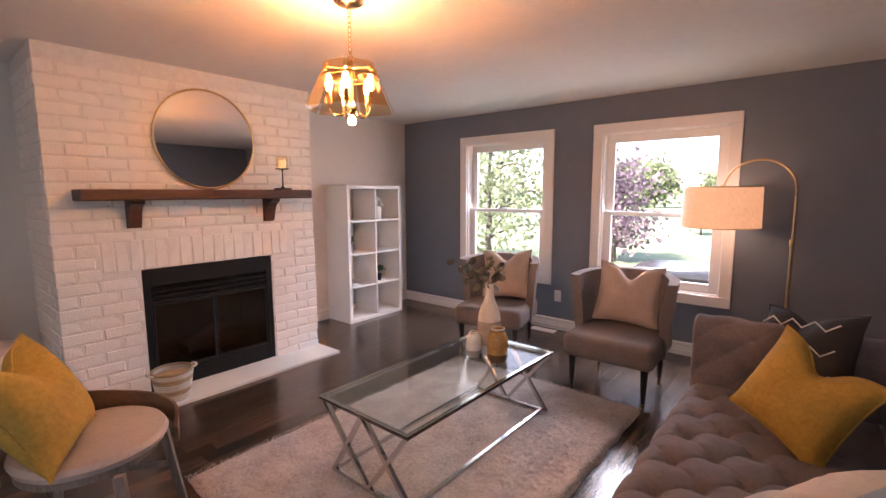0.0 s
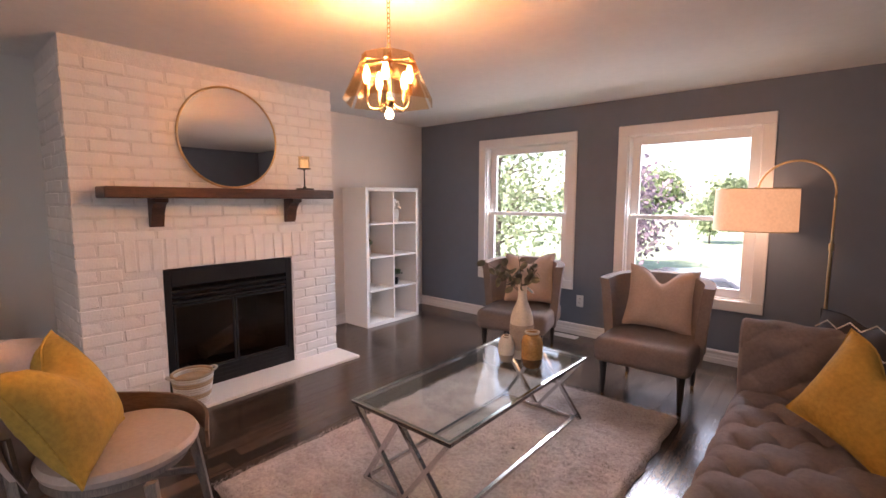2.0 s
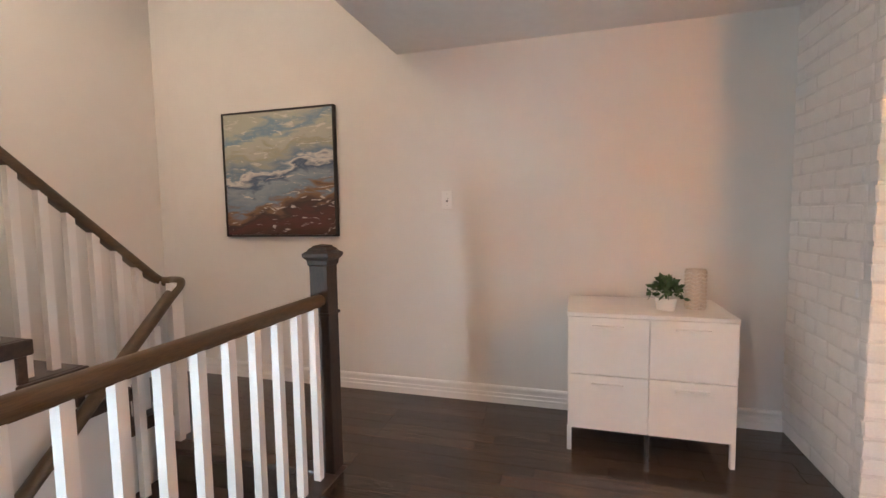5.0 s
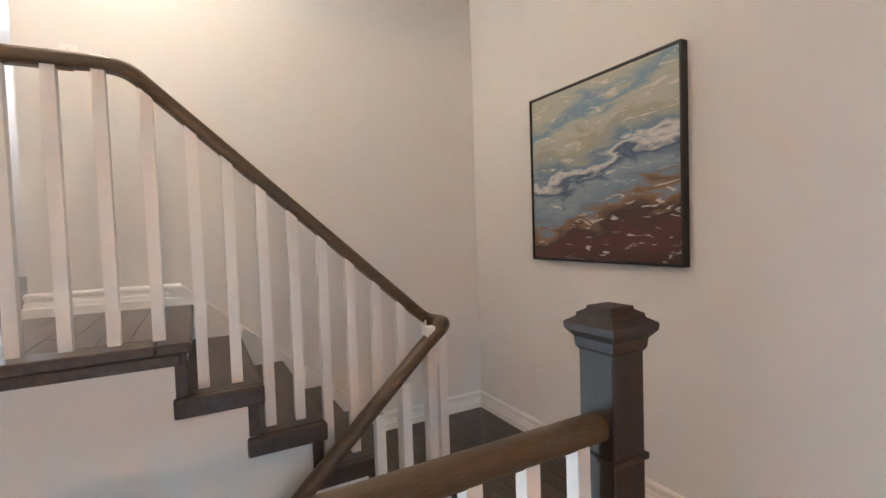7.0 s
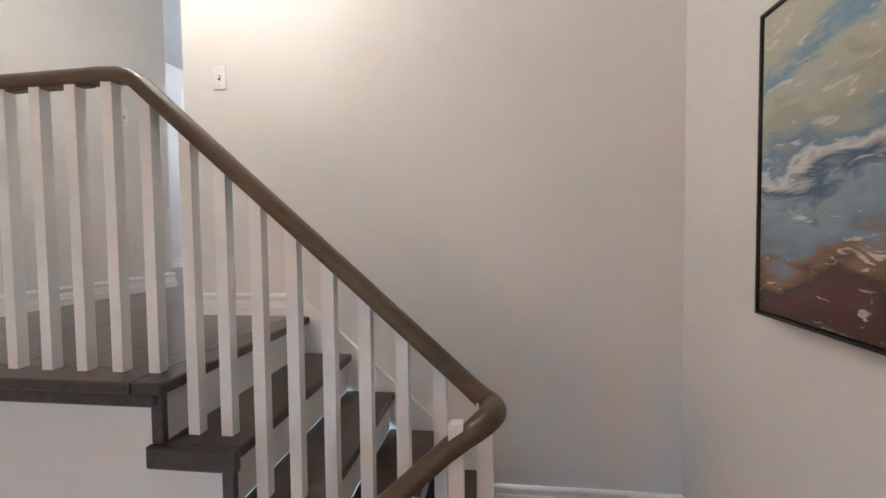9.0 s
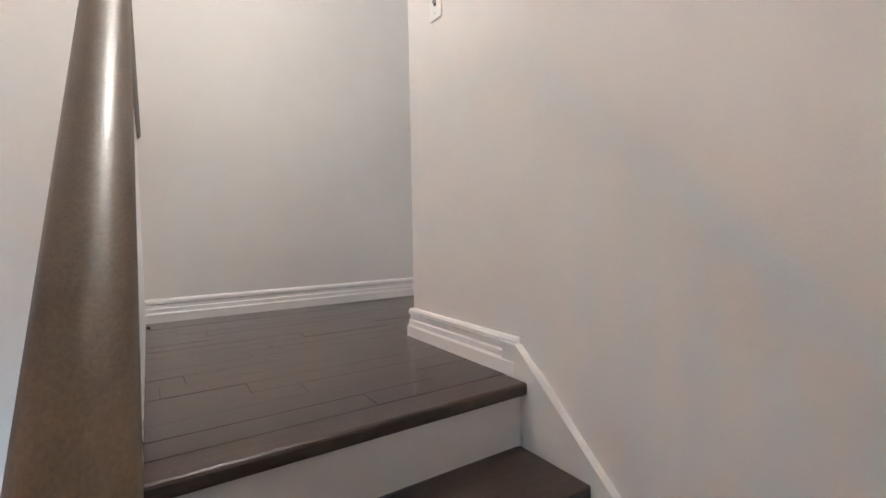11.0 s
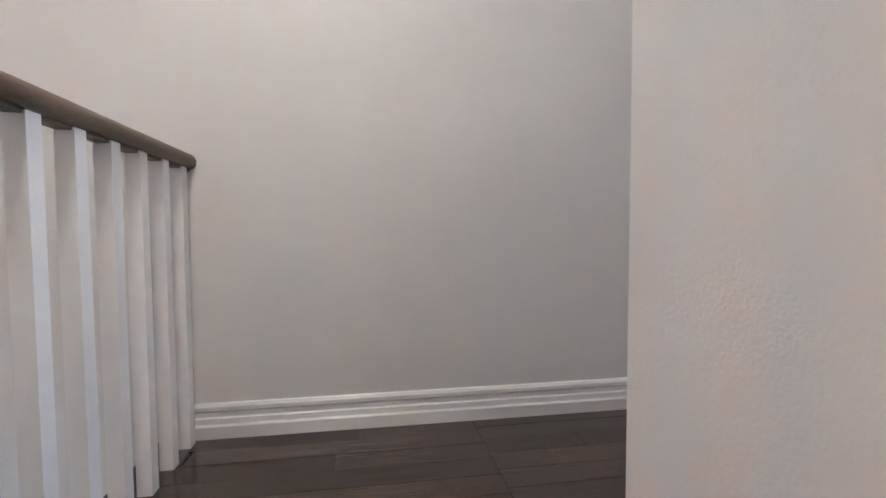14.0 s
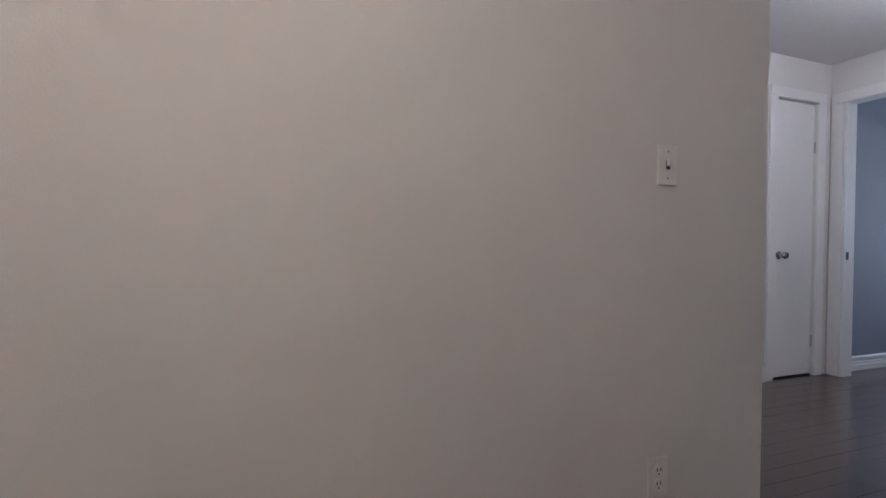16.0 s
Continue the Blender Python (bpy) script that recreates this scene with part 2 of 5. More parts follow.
leafy(M_FOLIAGE)
M_PLUM = mat("purple foliage", (0.12, 0.085, 0.105), 0.7, vary=0.2, scale=1.5, per_object=0.4)
leafy(M_PLUM)
M_CARPAINT = mat("dark grey car paint", (0.045, 0.05, 0.058), 0.25, vary=0.05, coat=0.6)
M_TYRE = mat("tyre rubber", (0.02, 0.02, 0.02), 0.9)
M_HALLBLUE = mat("grey-blue bedroom paint", (0.24, 0.255, 0.30), 0.7, vary=0.02, scale=1, bump=0.1, bump_scale=190)

# ---- building blocks ----


def thing(name, label, category, group="", kind="", at=(0, 0, 0), turn=0):
    ob = new(name)
    ob.matrix_world = pose(*at, 0, 0, turn)
    return tagged(ob, label, category, group, kind)


def mesh_of(name, bm, material, smooth=False):
    me = bpy.data.meshes.new(name)
    bmesh.ops.recalc_face_normals(bm, faces=bm.faces)
    bm.to_mesh(me)
    bm.free()
    for m in (material if isinstance(material, (list, tuple)) else [material]):
        me.materials.append(m)
    if smooth:
        me.polygons.foreach_set("use_smooth", [True] * len(me.polygons))
        me.set_sharp_from_angle(angle=radians(40))
    return me


def part(name, bm, material, parent=None, label="", smooth=False):
    ob = new(name, mesh_of(name, bm, material, smooth))
    ob.parent = parent
    if label:
        ob["label"] = label
    return ob


def solid(name, bm, material, label, category, kind="structure", smooth=False):
    return tagged(part(name, bm, material, None, "", smooth), label, category, "", kind)


def boxes(*spans, bevel=0.0, segments=2):
    bm = bmesh.new()
    for x0, x1, y0, y1, z0, z1 in spans:
        m = Matrix.LocRotScale(((x0 + x1) / 2, (y0 + y1) / 2, (z0 + z1) / 2), None, (abs(x1 - x0), abs(y1 - y0), abs(z1 - z0)))
        bmesh.ops.create_cube(bm, size=1, matrix=m)
    if bevel:
        bmesh.ops.bevel(bm, geom=bm.edges[:], offset=bevel, segments=segments, affect="EDGES", profile=0.5, clamp_overlap=True)
    return bm


def lathe(profile, steps=32, closed=True):
    bm = bmesh.new()
    rings = []
    for r, z in profile:
        rings.append([bm.verts.new((r * math.cos(k * math.tau / steps), r * math.sin(k * math.tau / steps), z)) for k in range(steps)])
    for a, b in zip(rings, rings[1:]):
        for k in range(steps):
            bm.faces.new((a[k], a[(k + 1) % steps], b[(k + 1) % steps], b[k]))
    if closed:
        bm.faces.new(rings[0])
        bm.faces.new(rings[-1])
    return bm


def sweep(points, section, up=(0, 0, 1), ends=True, bm=None, scales=None):
    """A section of (side, up) pairs drawn along a line of points."""
    bm = bm or bmesh.new()
    pts = [Vector(p) for p in points]
    rings = []
    for i, p in enumerate(pts):
        way = (pts[min(i + 1, len(pts) - 1)] - pts[max(i - 1, 0)]).normalized()
        u = Vector(up)
        if abs(way.dot(u)) > 0.98:
            u = Vector((1, 0, 0))
        side = way.cross(u).normalized()
        top = side.cross(way).normalized()
        k = scales[i] if scales else 1.0
        rings.append([bm.verts.new(p + side * a * k + top * b * k) for a, b in section])
    n = len(section)
    for a, b in zip(rings, rings[1:]):
        for k in range(n):
            bm.faces.new((a[k], a[(k + 1) % n], b[(k + 1) % n], b[k]))
    if ends:
        bm.faces.new(rings[0])
        bm.faces.new(rings[-1])
    return bm


def ring(r, steps=10):
    return [(r * math.cos(k * math.tau / steps), r * math.sin(k * math.tau / steps)) for k in range(steps)]


def arc(centre, r, a0, a1, n=12, axes=((1, 0, 0), (0, 0, 1))):
    c, u, v = Vector(centre), Vector(axes[0]), Vector(axes[1])
    return [c + u * r * math.cos(radians(a0 + (a1 - a0) * k / n)) + v * r * math.sin(radians(a0 + (a1 - a0) * k / n)) for k in range(n + 1)]


def shifted(bm, m):
    bmesh.ops.transform(bm, matrix=m, verts=bm.verts)
    return bm


def pillow(w, h, t, chop=0.0, n=22, sag=0.0, seed=1):
    """A stuffed cushion, standing on its lower edge in the xz plane, with a dent in its top edge."""
    bm = bmesh.new()
    sides = []
    for s in (1, -1):
        grid = []
        for j in range(n + 1):
            row = []
            for i in range(n + 1):
                u, v = 2 * i / n - 1, 2 * j / n - 1
                pull = 1 - 0.10 * (1 - v * v) * abs(u) ** 3
                pull_v = 1 - 0.10 * (1 - u * u) * abs(v) ** 3
                x, z = u * w / 2 * pull, v * h / 2 * pull_v
                fat = max(0.0, (1 - abs(u) ** 2.6) * (1 - abs(v) ** 2.6)) ** 0.55
                dent = chop * math.exp(-(u * 3.0) ** 2) * max(0, (v + 0.25) / 1.25) ** 1.4
                z -= dent * h
                wr = 0.006 * noise.noise((u * 3 + seed, v * 3, s * 2.0)) + 0.003 * noise.noise((u * 8, v * 8 + seed, s))
                y = s * (fat * t / 2 * (1 - 0.55 * dent / max(chop, 1e-6) * (chop > 0)) + wr * fat) + sag * (1 - v) * 0.0
                row.append(bm.verts.new((x, y, z + h / 2)))
            grid.append(row)
        for j in range(n):
            for i in range(n):
                q = (grid[j][i], grid[j][i + 1], grid[j + 1][i + 1], grid[j + 1][i])
                bm.faces.new(q if s < 0 else q[::-1])
        sides.append(grid)
    bmesh.ops.remove_doubles(bm, verts=bm.verts, dist=0.0008)
    return bm


def leaf_cloud(spots, size, rng, shape=1.6, bm=None):
    bm = bm or bmesh.new()
    for p in spots:
        d = Vector((rng.uniform(-1, 1), rng.uniform(-1, 1), rng.uniform(-0.8, 1))).normalized()
        e = d.orthogonal().normalized()
        e.rotate(Matrix.Rotation(rng.uniform(0, 6.28), 3, d))
        k = size * rng.uniform(0.6, 1.3)
        a, b, c, f = p, p + d * k * shape * 0.5 + e * k * 0.5, p + d * k * shape, p + d * k * shape * 0.5 - e * k * 0.5
        bm.faces.new([bm.verts.new(q) for q in (a, b, c, f)])
    return bm

# ---- the shell ----
W, N, E, S = -3.84, 4.147, 1.75, -3.75          # inner wall faces
CEIL, UP, LOW, TOP = 2.247, 0.915, -1.33, 3.33     # storey heights
XE = -0.46                                       # stairwell's east wall
GUARD = -1.733
HX, HY = 0.855, -7.44                            # upper hall's east and south walls
CORNER = -1.428
solid("wall_west", boxes((W - 0.12, W, -7.2, N + 0.15, LOW, TOP)), M_WALL, "plain warm white painted wall", "wall")
W1, W2 = (-2.845, -1.85), (-1.285, -0.285)
Z0, Z1 = 0.535, 1.925
solid("wall_north", boxes((W, W1[0], N, N + 0.15, 0, CEIL), (W1[1], W2[0], N, N + 0.15, 0, CEIL), (W2[1], E, N, N + 0.15, 0, CEIL),
                          (W1[0], W1[1], N, N + 0.15, 0, Z0), (W2[0], W2[1], N, N + 0.15, 0, Z0),
                          (W1[0], W1[1], N, N + 0.15, Z1, CEIL), (W2[0], W2[1], N, N + 0.15, Z1, CEIL)), M_NAVY,
      "slate blue-grey painted window wall", "wall")
solid("wall_east", boxes((E, E + 0.12, GUARD, N + 0.15, 0, CEIL)), M_NAVY, "slate blue-grey painted wall", "wall")
# Opening for an unseen window, added to let the fill light in.
W_UNSEEN = (0.10, 1.45)
solid("wall_south", boxes((XE + 0.12, W_UNSEEN[0], GUARD - 0.12, GUARD, 0, CEIL), (W_UNSEEN[1], E, GUARD - 0.12, GUARD, 0, CEIL), (*W_UNSEEN, GUARD - 0.12, GUARD, 0, Z0), (*W_UNSEEN, GUARD - 0.12, GUARD, Z1, CEIL)), M_WALL, "warm white painted wall", "wall")
solid("ceiling", boxes((W, E + 0.12, -1.725, N + 0.15, CEIL, CEIL + 0.14)), M_CEIL, "stippled off-white living room ceiling", "ceiling")
solid("wall_above_opening", boxes((W, E + 0.12, -1.70, -1.60, CEIL + 0.14, TOP)), M_WALL, "white painted wall above ceiling edge", "wall")
solid("wall_stair", boxes((W, CORNER, S - 0.12, S, LOW, TOP)), M_WALL, "warm white painted stair wall", "wall")
solid("wall_corridor", boxes((CORNER - 0.12, CORNER, -7.9, S - 0.12, LOW, TOP)), M_WALL, "warm white painted corridor wall", "wall")
DY0, DY1, DZ = -3.62, -2.745, 0.605
solid("wall_stairwell_east", boxes((XE, XE + 0.12, DY1, -1.60, LOW, TOP), (XE, XE + 0.12, -4.85, DY0, LOW, TOP), (XE, XE + 0.12, DY0, DY1, DZ, TOP)),
      M_WALL, "warm white painted stairwell wall", "wall")
solid("ceiling_upper", boxes((W, 2.6, HY, -1.60, TOP, TOP + 0.12)), M_CEIL, "off-white ceiling over the stairs", "ceiling")
solid("floor", boxes((W, E, -1.66, N, -0.26, -0.012), (W, -2.86, S, -1.66, -0.26, -0.012)), M_TREAD, "subfloor under dark planks", "floor")
solid("wall_under_guard", boxes((-2.86, XE, -1.74, -1.66, LOW, -0.005)), M_WALL, "white painted wall beside lower stairs", "wall")
solid("foyer_floor", boxes((-2.9, XE, S, -1.66, LOW - 0.15, LOW)), M_PAVE, "pale foyer floor", "floor")

# upper hall
SY_ = -2.768
DH = 2.10                                        # door height
solid("hall_floor", boxes((-2.02, XE + 0.12, S, SY_ - 0.10, 0.70, UP - 0.012), (CORNER, XE + 0.12, -4.73, S, 0.70, UP - 0.012), (CORNER, HX + 0.12, HY - 0.12, -4.73, 0.70, UP - 0.012)), M_TREAD, "subfloor of the upper hall", "floor")
D0, D1 = -7.28, -6.825
solid("wall_hall_north", boxes((XE + 0.12, HX + 0.12, -4.85, -4.73, UP, TOP)), M_WALL, "white painted hall wall", "wall")
solid("wall_hall_east", boxes((HX, HX + 0.12, D1 + 0.005, -4.85, UP, TOP), (HX, HX + 0.12, HY - 0.12, D0 - 0.005, UP, TOP), (HX, HX + 0.12, D0 - 0.005, D1 + 0.005, UP + DH, TOP)),
      M_WALL, "white painted hall wall", "wall")
BX0, BX1 = -0.05, 0.765
solid("wall_hall_south", boxes((BX1, HX, HY - 0.12, HY, UP, TOP), (CORNER, BX0, HY - 0.12, HY, UP, TOP), (BX0, BX1, HY - 0.12, HY, UP + DH, TOP)),
      M_WALL, "white painted hall wall with doorway", "wall")
# bedroom beyond the doorway
solid("bedroom_floor", boxes((-2.2, 2.6, -11.2, HY - 0.12, 0.70, UP)), M_PLANK, "dark hardwood bedroom floor", "floor")
solid("bedroom_ceiling", boxes((-2.2, 2.6, -11.2, HY - 0.001, TOP, TOP + 0.1)), M_CEIL, "white bedroom ceiling", "ceiling")
solid("wall_bedroom", boxes((-2.32, -2.2, -11.2, HY, UP, TOP), (2.6, 2.72, -11.2, HY, UP, TOP), (HX, HX + 0.1, -8.8, HY - 0.12, UP, TOP),
                            (HX + 0.12, 2.6, HY - 0.12, HY, UP, TOP), (-2.2, CORNER, HY - 0.12, HY, UP, TOP),
                            (-2.2, 0.2, -11.2, -11.08, UP, TOP), (1.5, 2.6, -11.2, -11.08, UP, TOP),
                            (0.2, 1.5, -11.2, -11.08, UP, UP + 0.9), (0.2, 1.5, -11.2, -11.08, UP + 1.9, TOP)), M_HALLBLUE,
      "grey-blue painted bedroom wall", "wall")

BASE = [(0, 0), (0.021, 0), (0.021, 0.040), (0.016, 0.047), (0.015, 0.064), (0.011, 0.069), (0.011, 0.084), (0.016, 0.090), (0.016, 0.102), (0.010, 0.110), (0, 0.112)]


def run(*pts):
    """One mitred length of baseboard, its profile to the left of the line through pts."""
    pts = [Vector(p) for p in pts]
    ways = [(b - a).normalized() for a, b in zip(pts, pts[1:])]
    sides = [Vector((-w.y, w.x, 0)) for w in ways]
    bm = bmesh.new()
    rows_ = []
    for k, p in enumerate(pts):
        a, b = sides[max(0, k - 1)], sides[min(k, len(sides) - 1)]
        m = (a + b) / (1 + a.dot(b))
        rows_.append([bm.verts.new(p + m * u + Vector((0, 0, v))) for u, v in BASE])
    for r0, r1 in zip(rows_, rows_[1:]):
        for k in range(len(BASE) - 1):
            bm.faces.new((r0[k], r1[k], r1[k + 1], r0[k + 1]))
    bm.faces.new(rows_[0])
    bm.faces.new(rows_[-1])
    return tagged(part("baseboard", bm, M_TRIM), "white stepped baseboard", "baseboard", "", "structure")


run((W, 0.483, 0), (W, S, 0), (-2.97, S, 0))
run((E, GUARD, 0), (E, N, 0), (W, N, 0), (W, 2.27, 0))
run((-2.03, S, UP), (CORNER, S, UP), (CORNER, HY, UP))
run((HX, D1 + 0.08, UP), (HX, -4.85, UP), (XE, -4.85, UP), (XE, -2.78, UP))
run((HX, -8.8, UP), (HX, HY - 0.12, UP))

# ---- windows ----


def window(name, x0, x1, face=N, out=1):
    w = thing(name, "white double-hung window with wide white casing", "window", kind="structure")
    t = 0.088

    def at(a, b):
        """Two depths from the wall's inner face, outwards."""
        return face + out * a, face + out * b
    o0, o1, b, top = x0 - 0.085, x1 + 0.085, 0.452, 2.005
    for nm, span in (("casing", (o0, o0 + t, *at(-0.022, 0), b + t, top - t)), ("casing", (o1 - t, o1, *at(-0.022, 0), b + t, top - t)),
                     ("casing", (o0, o1, *at(-0.024, 0), top - t, top)), ("casing", (o0, o1, *at(-0.024, 0), b, b + t))):
        part(nm, boxes(span, bevel=0.006), M_TRIM, w)
    j = 0.014
    part("jamb", boxes((x0, x0 + j, *at(0.001, 0.119 if out < 0 else 0.15), Z0, Z1), (x1 - j, x1, *at(0.001, 0.119 if out < 0 else 0.15), Z0, Z1), (x0, x1, *at(0.001, 0.119 if out < 0 else 0.15), Z1 - j, Z1),
                       (x0, x1, *at(0.001, 0.119 if out < 0 else 0.15), Z0, Z0 + j)), M_TRIM, w)
    mid, s = 1.192, 0.072
    for k, (z0, z1, y) in enumerate(((Z0 + j, mid + 0.02, 0.045), (mid - 0.02, Z1 - j, 0.083))):
        a0, a1 = x0 + j, x1 - j
        sash = part("sash", boxes((a0, a0 + s, *at(y, y + 0.035), z0, z1), (a1 - s, a1, *at(y, y + 0.035), z0, z1), (a0 + s, a1 - s, *at(y, y + 0.035), z0, z0 + (s if k == 0 else 0.035)),
                                  (a0 + s, a1 - s, *at(y, y + 0.035), z1 - (0.035 if k == 0 else s), z1), bevel=0.004), M_TRIM, w)
        glass = part("pane", boxes((a0 + s, a1 - s, *at(y + 0.015, y + 0.019), z0 + 0.03, z1 - 0.03)), M_WINGLASS, sash)
        glass.visible_shadow = False
    part("sash_lock", boxes(((x0 + x1) / 2 - 0.03, (x0 + x1) / 2 + 0.03, *at(0.03, 0.045), mid + 0.02, mid + 0.035), bevel=0.004), M_PLASTIC, w)


window("window_1", *W1)
window("window_2", *W2)
# Added behind the start of the walk only to carry the south fill lamp.
window("window_4", *W_UNSEEN, GUARD, -1)

# ---- fireplace ----
FX, FY0, FY1 = -3.13, 0.483, 2.27
BY0, BY1, BZ = 0.921, 1.862, 0.882
fire = thing("fireplace", "white painted brick fireplace wall with black firebox", "fireplace", kind="structure")
for span in ((W, FX - 0.0035, FY0 + 0.0045, BY0 + 0.006, 0, CEIL), (W, FX - 0.0035, BY1 - 0.006, FY1 - 0.006, 0, CEIL), (W, FX - 0.0035, BY0 + 0.006, BY1 - 0.006, BZ + 0.006, CEIL), (W, W + 0.12, BY0 + 0.006, BY1 - 0.006, 0, BZ + 0.006)):
    part("mortar_core", boxes(span), M_JOINT, fire)
hearth = solid("hearth", boxes((FX - 0.02, -2.835, FY0 + 0.02, 2.29, 0.0, 0.022), bevel=0.003), M_WHITE, "smooth white hearth slab flush on the floor", "hearth")

firebox = thing("firebox", "black steel fireplace insert with glass doors", "firebox")
part("lining", boxes((W + 0.13, FX - 0.05, BY0 + 0.01, BY0 + 0.03, 0.03, BZ - 0.01), (W + 0.13, FX - 0.05, BY1 - 0.03, BY1 - 0.01, 0.03, BZ - 0.01),
                     (W + 0.13, W + 0.15, BY0 + 0.03, BY1 - 0.03, 0.03, BZ - 0.01), (W + 0.15, FX - 0.05, BY0 + 0.03, BY1 - 0.03, 0.03, 0.05)), M_SOOT, firebox)
x = FX - 0.012
for span in ((BY0 + 0.004, BY0 + 0.055, 0.025, BZ - 0.004), (BY1 - 0.055, BY1 - 0.004, 0.025, BZ - 0.004), (BY0 + 0.055, BY1 - 0.055, BZ - 0.12, BZ - 0.004), (BY0 + 0.055, BY1 - 0.055, 0.025, 0.15)):
    part("surround_panel", boxes((x - 0.03, x, *span), bevel=0.003), M_BLACK, firebox)
for z in (0.655, 0.690, 0.725):
    part("louvre", shifted(boxes((-0.012, 0.012, BY0 + 0.055, BY1 - 0.055, -0.009, 0.009), bevel=0.003), pose(x - 0.012, 0, z, 0, 25, 0)), M_BLACK, firebox)
for z in (0.055, 0.085, 0.115):
    part("grille_bar", boxes((x, x + 0.006, BY0 + 0.09, BY1 - 0.09, z, z + 0.012), bevel=0.002), M_BLACK, firebox)
ym = (BY0 + BY1) / 2
for y0, y1 in ((BY0 + 0.06, ym - 0.004), (ym + 0.004, BY1 - 0.06)):
    door = part("glass_door", boxes((x - 0.02, x - 0.004, y0, y0 + 0.014, 0.155, 0.635), (x - 0.02, x - 0.004, y1 - 0.014, y1, 0.155, 0.635),
                                    (x - 0.02, x - 0.004, y0 + 0.014, y1 - 0.014, 0.155, 0.17), (x - 0.02, x - 0.004, y0 + 0.014, y1 - 0.014, 0.62, 0.635), bevel=0.002), M_BLACK, firebox)
    part("fire_pane", boxes((x - 0.014, x - 0.010, y0 + 0.014, y1 - 0.014, 0.17, 0.62)), M_FIREGLASS, door)
for k, (y, z, tilt) in enumerate(((ym - 0.13, 0.20, 8), (ym + 0.12, 0.20, -6), (ym, 0.29, 14))):
    part("log", shifted(lathe([(0.0, -0.22), (0.055, -0.218), (0.06, 0), (0.052, 0.215), (0.0, 0.22)], 12, False), pose(-3.45 + 0.06 * k, y, z, 90 + tilt, 0, 10 * k)), M_SOOT, firebox, smooth=True)
for k in range(5):
    part("grate_bar", boxes((-3.58, -3.28, ym - 0.24 + k * 0.12, ym - 0.225 + k * 0.12, 0.12, 0.135)), M_IRON, firebox)

mantel = thing("mantel_shelf", "walnut-stained wooden mantel shelf with two corbels", "mantel")
part("shelf", boxes((FX + 0.007, -2.925, 0.60, 2.13, 1.350, 1.418), bevel=0.008), M_MANTEL, mantel)
for y in (0.865, 1.80):
    out = [(FX + 0.007, 1.349), (-2.99, 1.349), (-2.99, 1.325)] + [(-2.99 - 0.085 * math.sin(a), 1.325 - 0.14 * (1 - math.cos(a))) for a in [k * 0.26 for k in range(1, 6)]] + \
          [(-3.085, 1.185), (-3.09, 1.17), (FX + 0.007, 1.17)]
    bm = bmesh.new()
    f = bm.faces.new([bm.verts.new((px, y, pz)) for px, pz in out])
    g = bmesh.ops.extrude_face_region(bm, geom=[f])
    bmesh.ops.translate(bm, vec=(0, 0.075, 0), verts=[v for v in g["geom"] if isinstance(v, bmesh.types.BMVert)])
    part("corbel", bm, M_MANTEL, mantel)

mirror = thing("round_mirror", "round mirror with thin gold frame leaning on the mantel", "mirror", at=(-3.045, 1.40, 1.419 + 0.352))
mirror.matrix_world = pose(-3.108, 1.395, 1.419 + 0.352, 0, -0.3, 0)
part("frame", shifted(sweep(arc((0, 0, 0), 0.343, 0, 360, 64, ((0, 1, 0), (0, 0, 1))), ring(0.009, 8), up=(1, 0, 0), ends=False), pose(0, 0, 0)), M_GOLD, mirror, "thin gold metal rim", True)
part("mirror_glass", shifted(lathe([(0.338, -0.004), (0.338, 0.004)], 64), pose(0, 0, 0, 0, 90, 0)), M_MIRROR, mirror)

cand = thing("candle_holder", "black iron candle holder with glass cup on mantel", "candle holder", at=(-3.02, 1.925, 1.418))
part("base", boxes((-0.05, 0.05, -0.05, 0.05, 0, 0.014), bevel=0.004), M_IRON, cand)
part("stem", lathe([(0.014, 0.014), (0.016, 0.02), (0.006, 0.03), (0.005, 0.15), (0.012, 0.158), (0.05, 0.162), (0.052, 0.168), (0.0, 0.168)], 24, False), M_IRON, cand, smooth=True)
part("glass_cup", lathe([(0.042, 0.169), (0.044, 0.26), (0.041, 0.26), (0.039, 0.172)], 28, False), M_CANDLEGLASS, cand, smooth=True)
part("candle", lathe([(0.0, 0.171), (0.030, 0.171), (0.030, 0.235), (0.0, 0.235)], 24, False), M_CANDLE, cand, smooth=True)

# ---- stairs ----
RISE, RUN = UP / 5, 0.213
NOSE = [-2.080 - RUN * k for k in range(5)]              # landing, then down
SY = -2.768                                           # open side of the upper flight
stairs = thing("upper_stairs", "five dark oak treads with white risers along the wall", "stairs", kind="structure")
for k in range(1, 5):
    z = UP - RISE * k
    part("tread", boxes((NOSE[k], NOSE[k - 1] + 0.028, S + 0.02, SY + 0.001, z - 0.036, z), bevel=0.006), M_TREAD, stairs)
    part("return_nosing", boxes((NOSE[k] - 0.003, NOSE[k - 1] + 0.060, SY + 0.001, SY + 0.030, z - 0.066, z), bevel=0.007), M_TREAD, stairs)
for k in range(5):
    z = UP - RISE * k
    part("riser", boxes((NOSE[k] + 0.028, NOSE[k] + 0.042, S + 0.02, SY - 0.012, z - RISE, z - 0.036)), M_TRIM, stairs)
    part("riser_return", boxes((NOSE[k] + 0.014, NOSE[k] + 0.052, SY - 0.010, SY + 0.012, z - RISE + 0.001, z - 0.036), bevel=0.004), M_TREAD, stairs)
part("landing_nosing", boxes((NOSE[0], NOSE[0] + 0.10, S + 0.016, SY + 0.03, UP - 0.036, UP), bevel=0.008), M_TREAD, stairs)
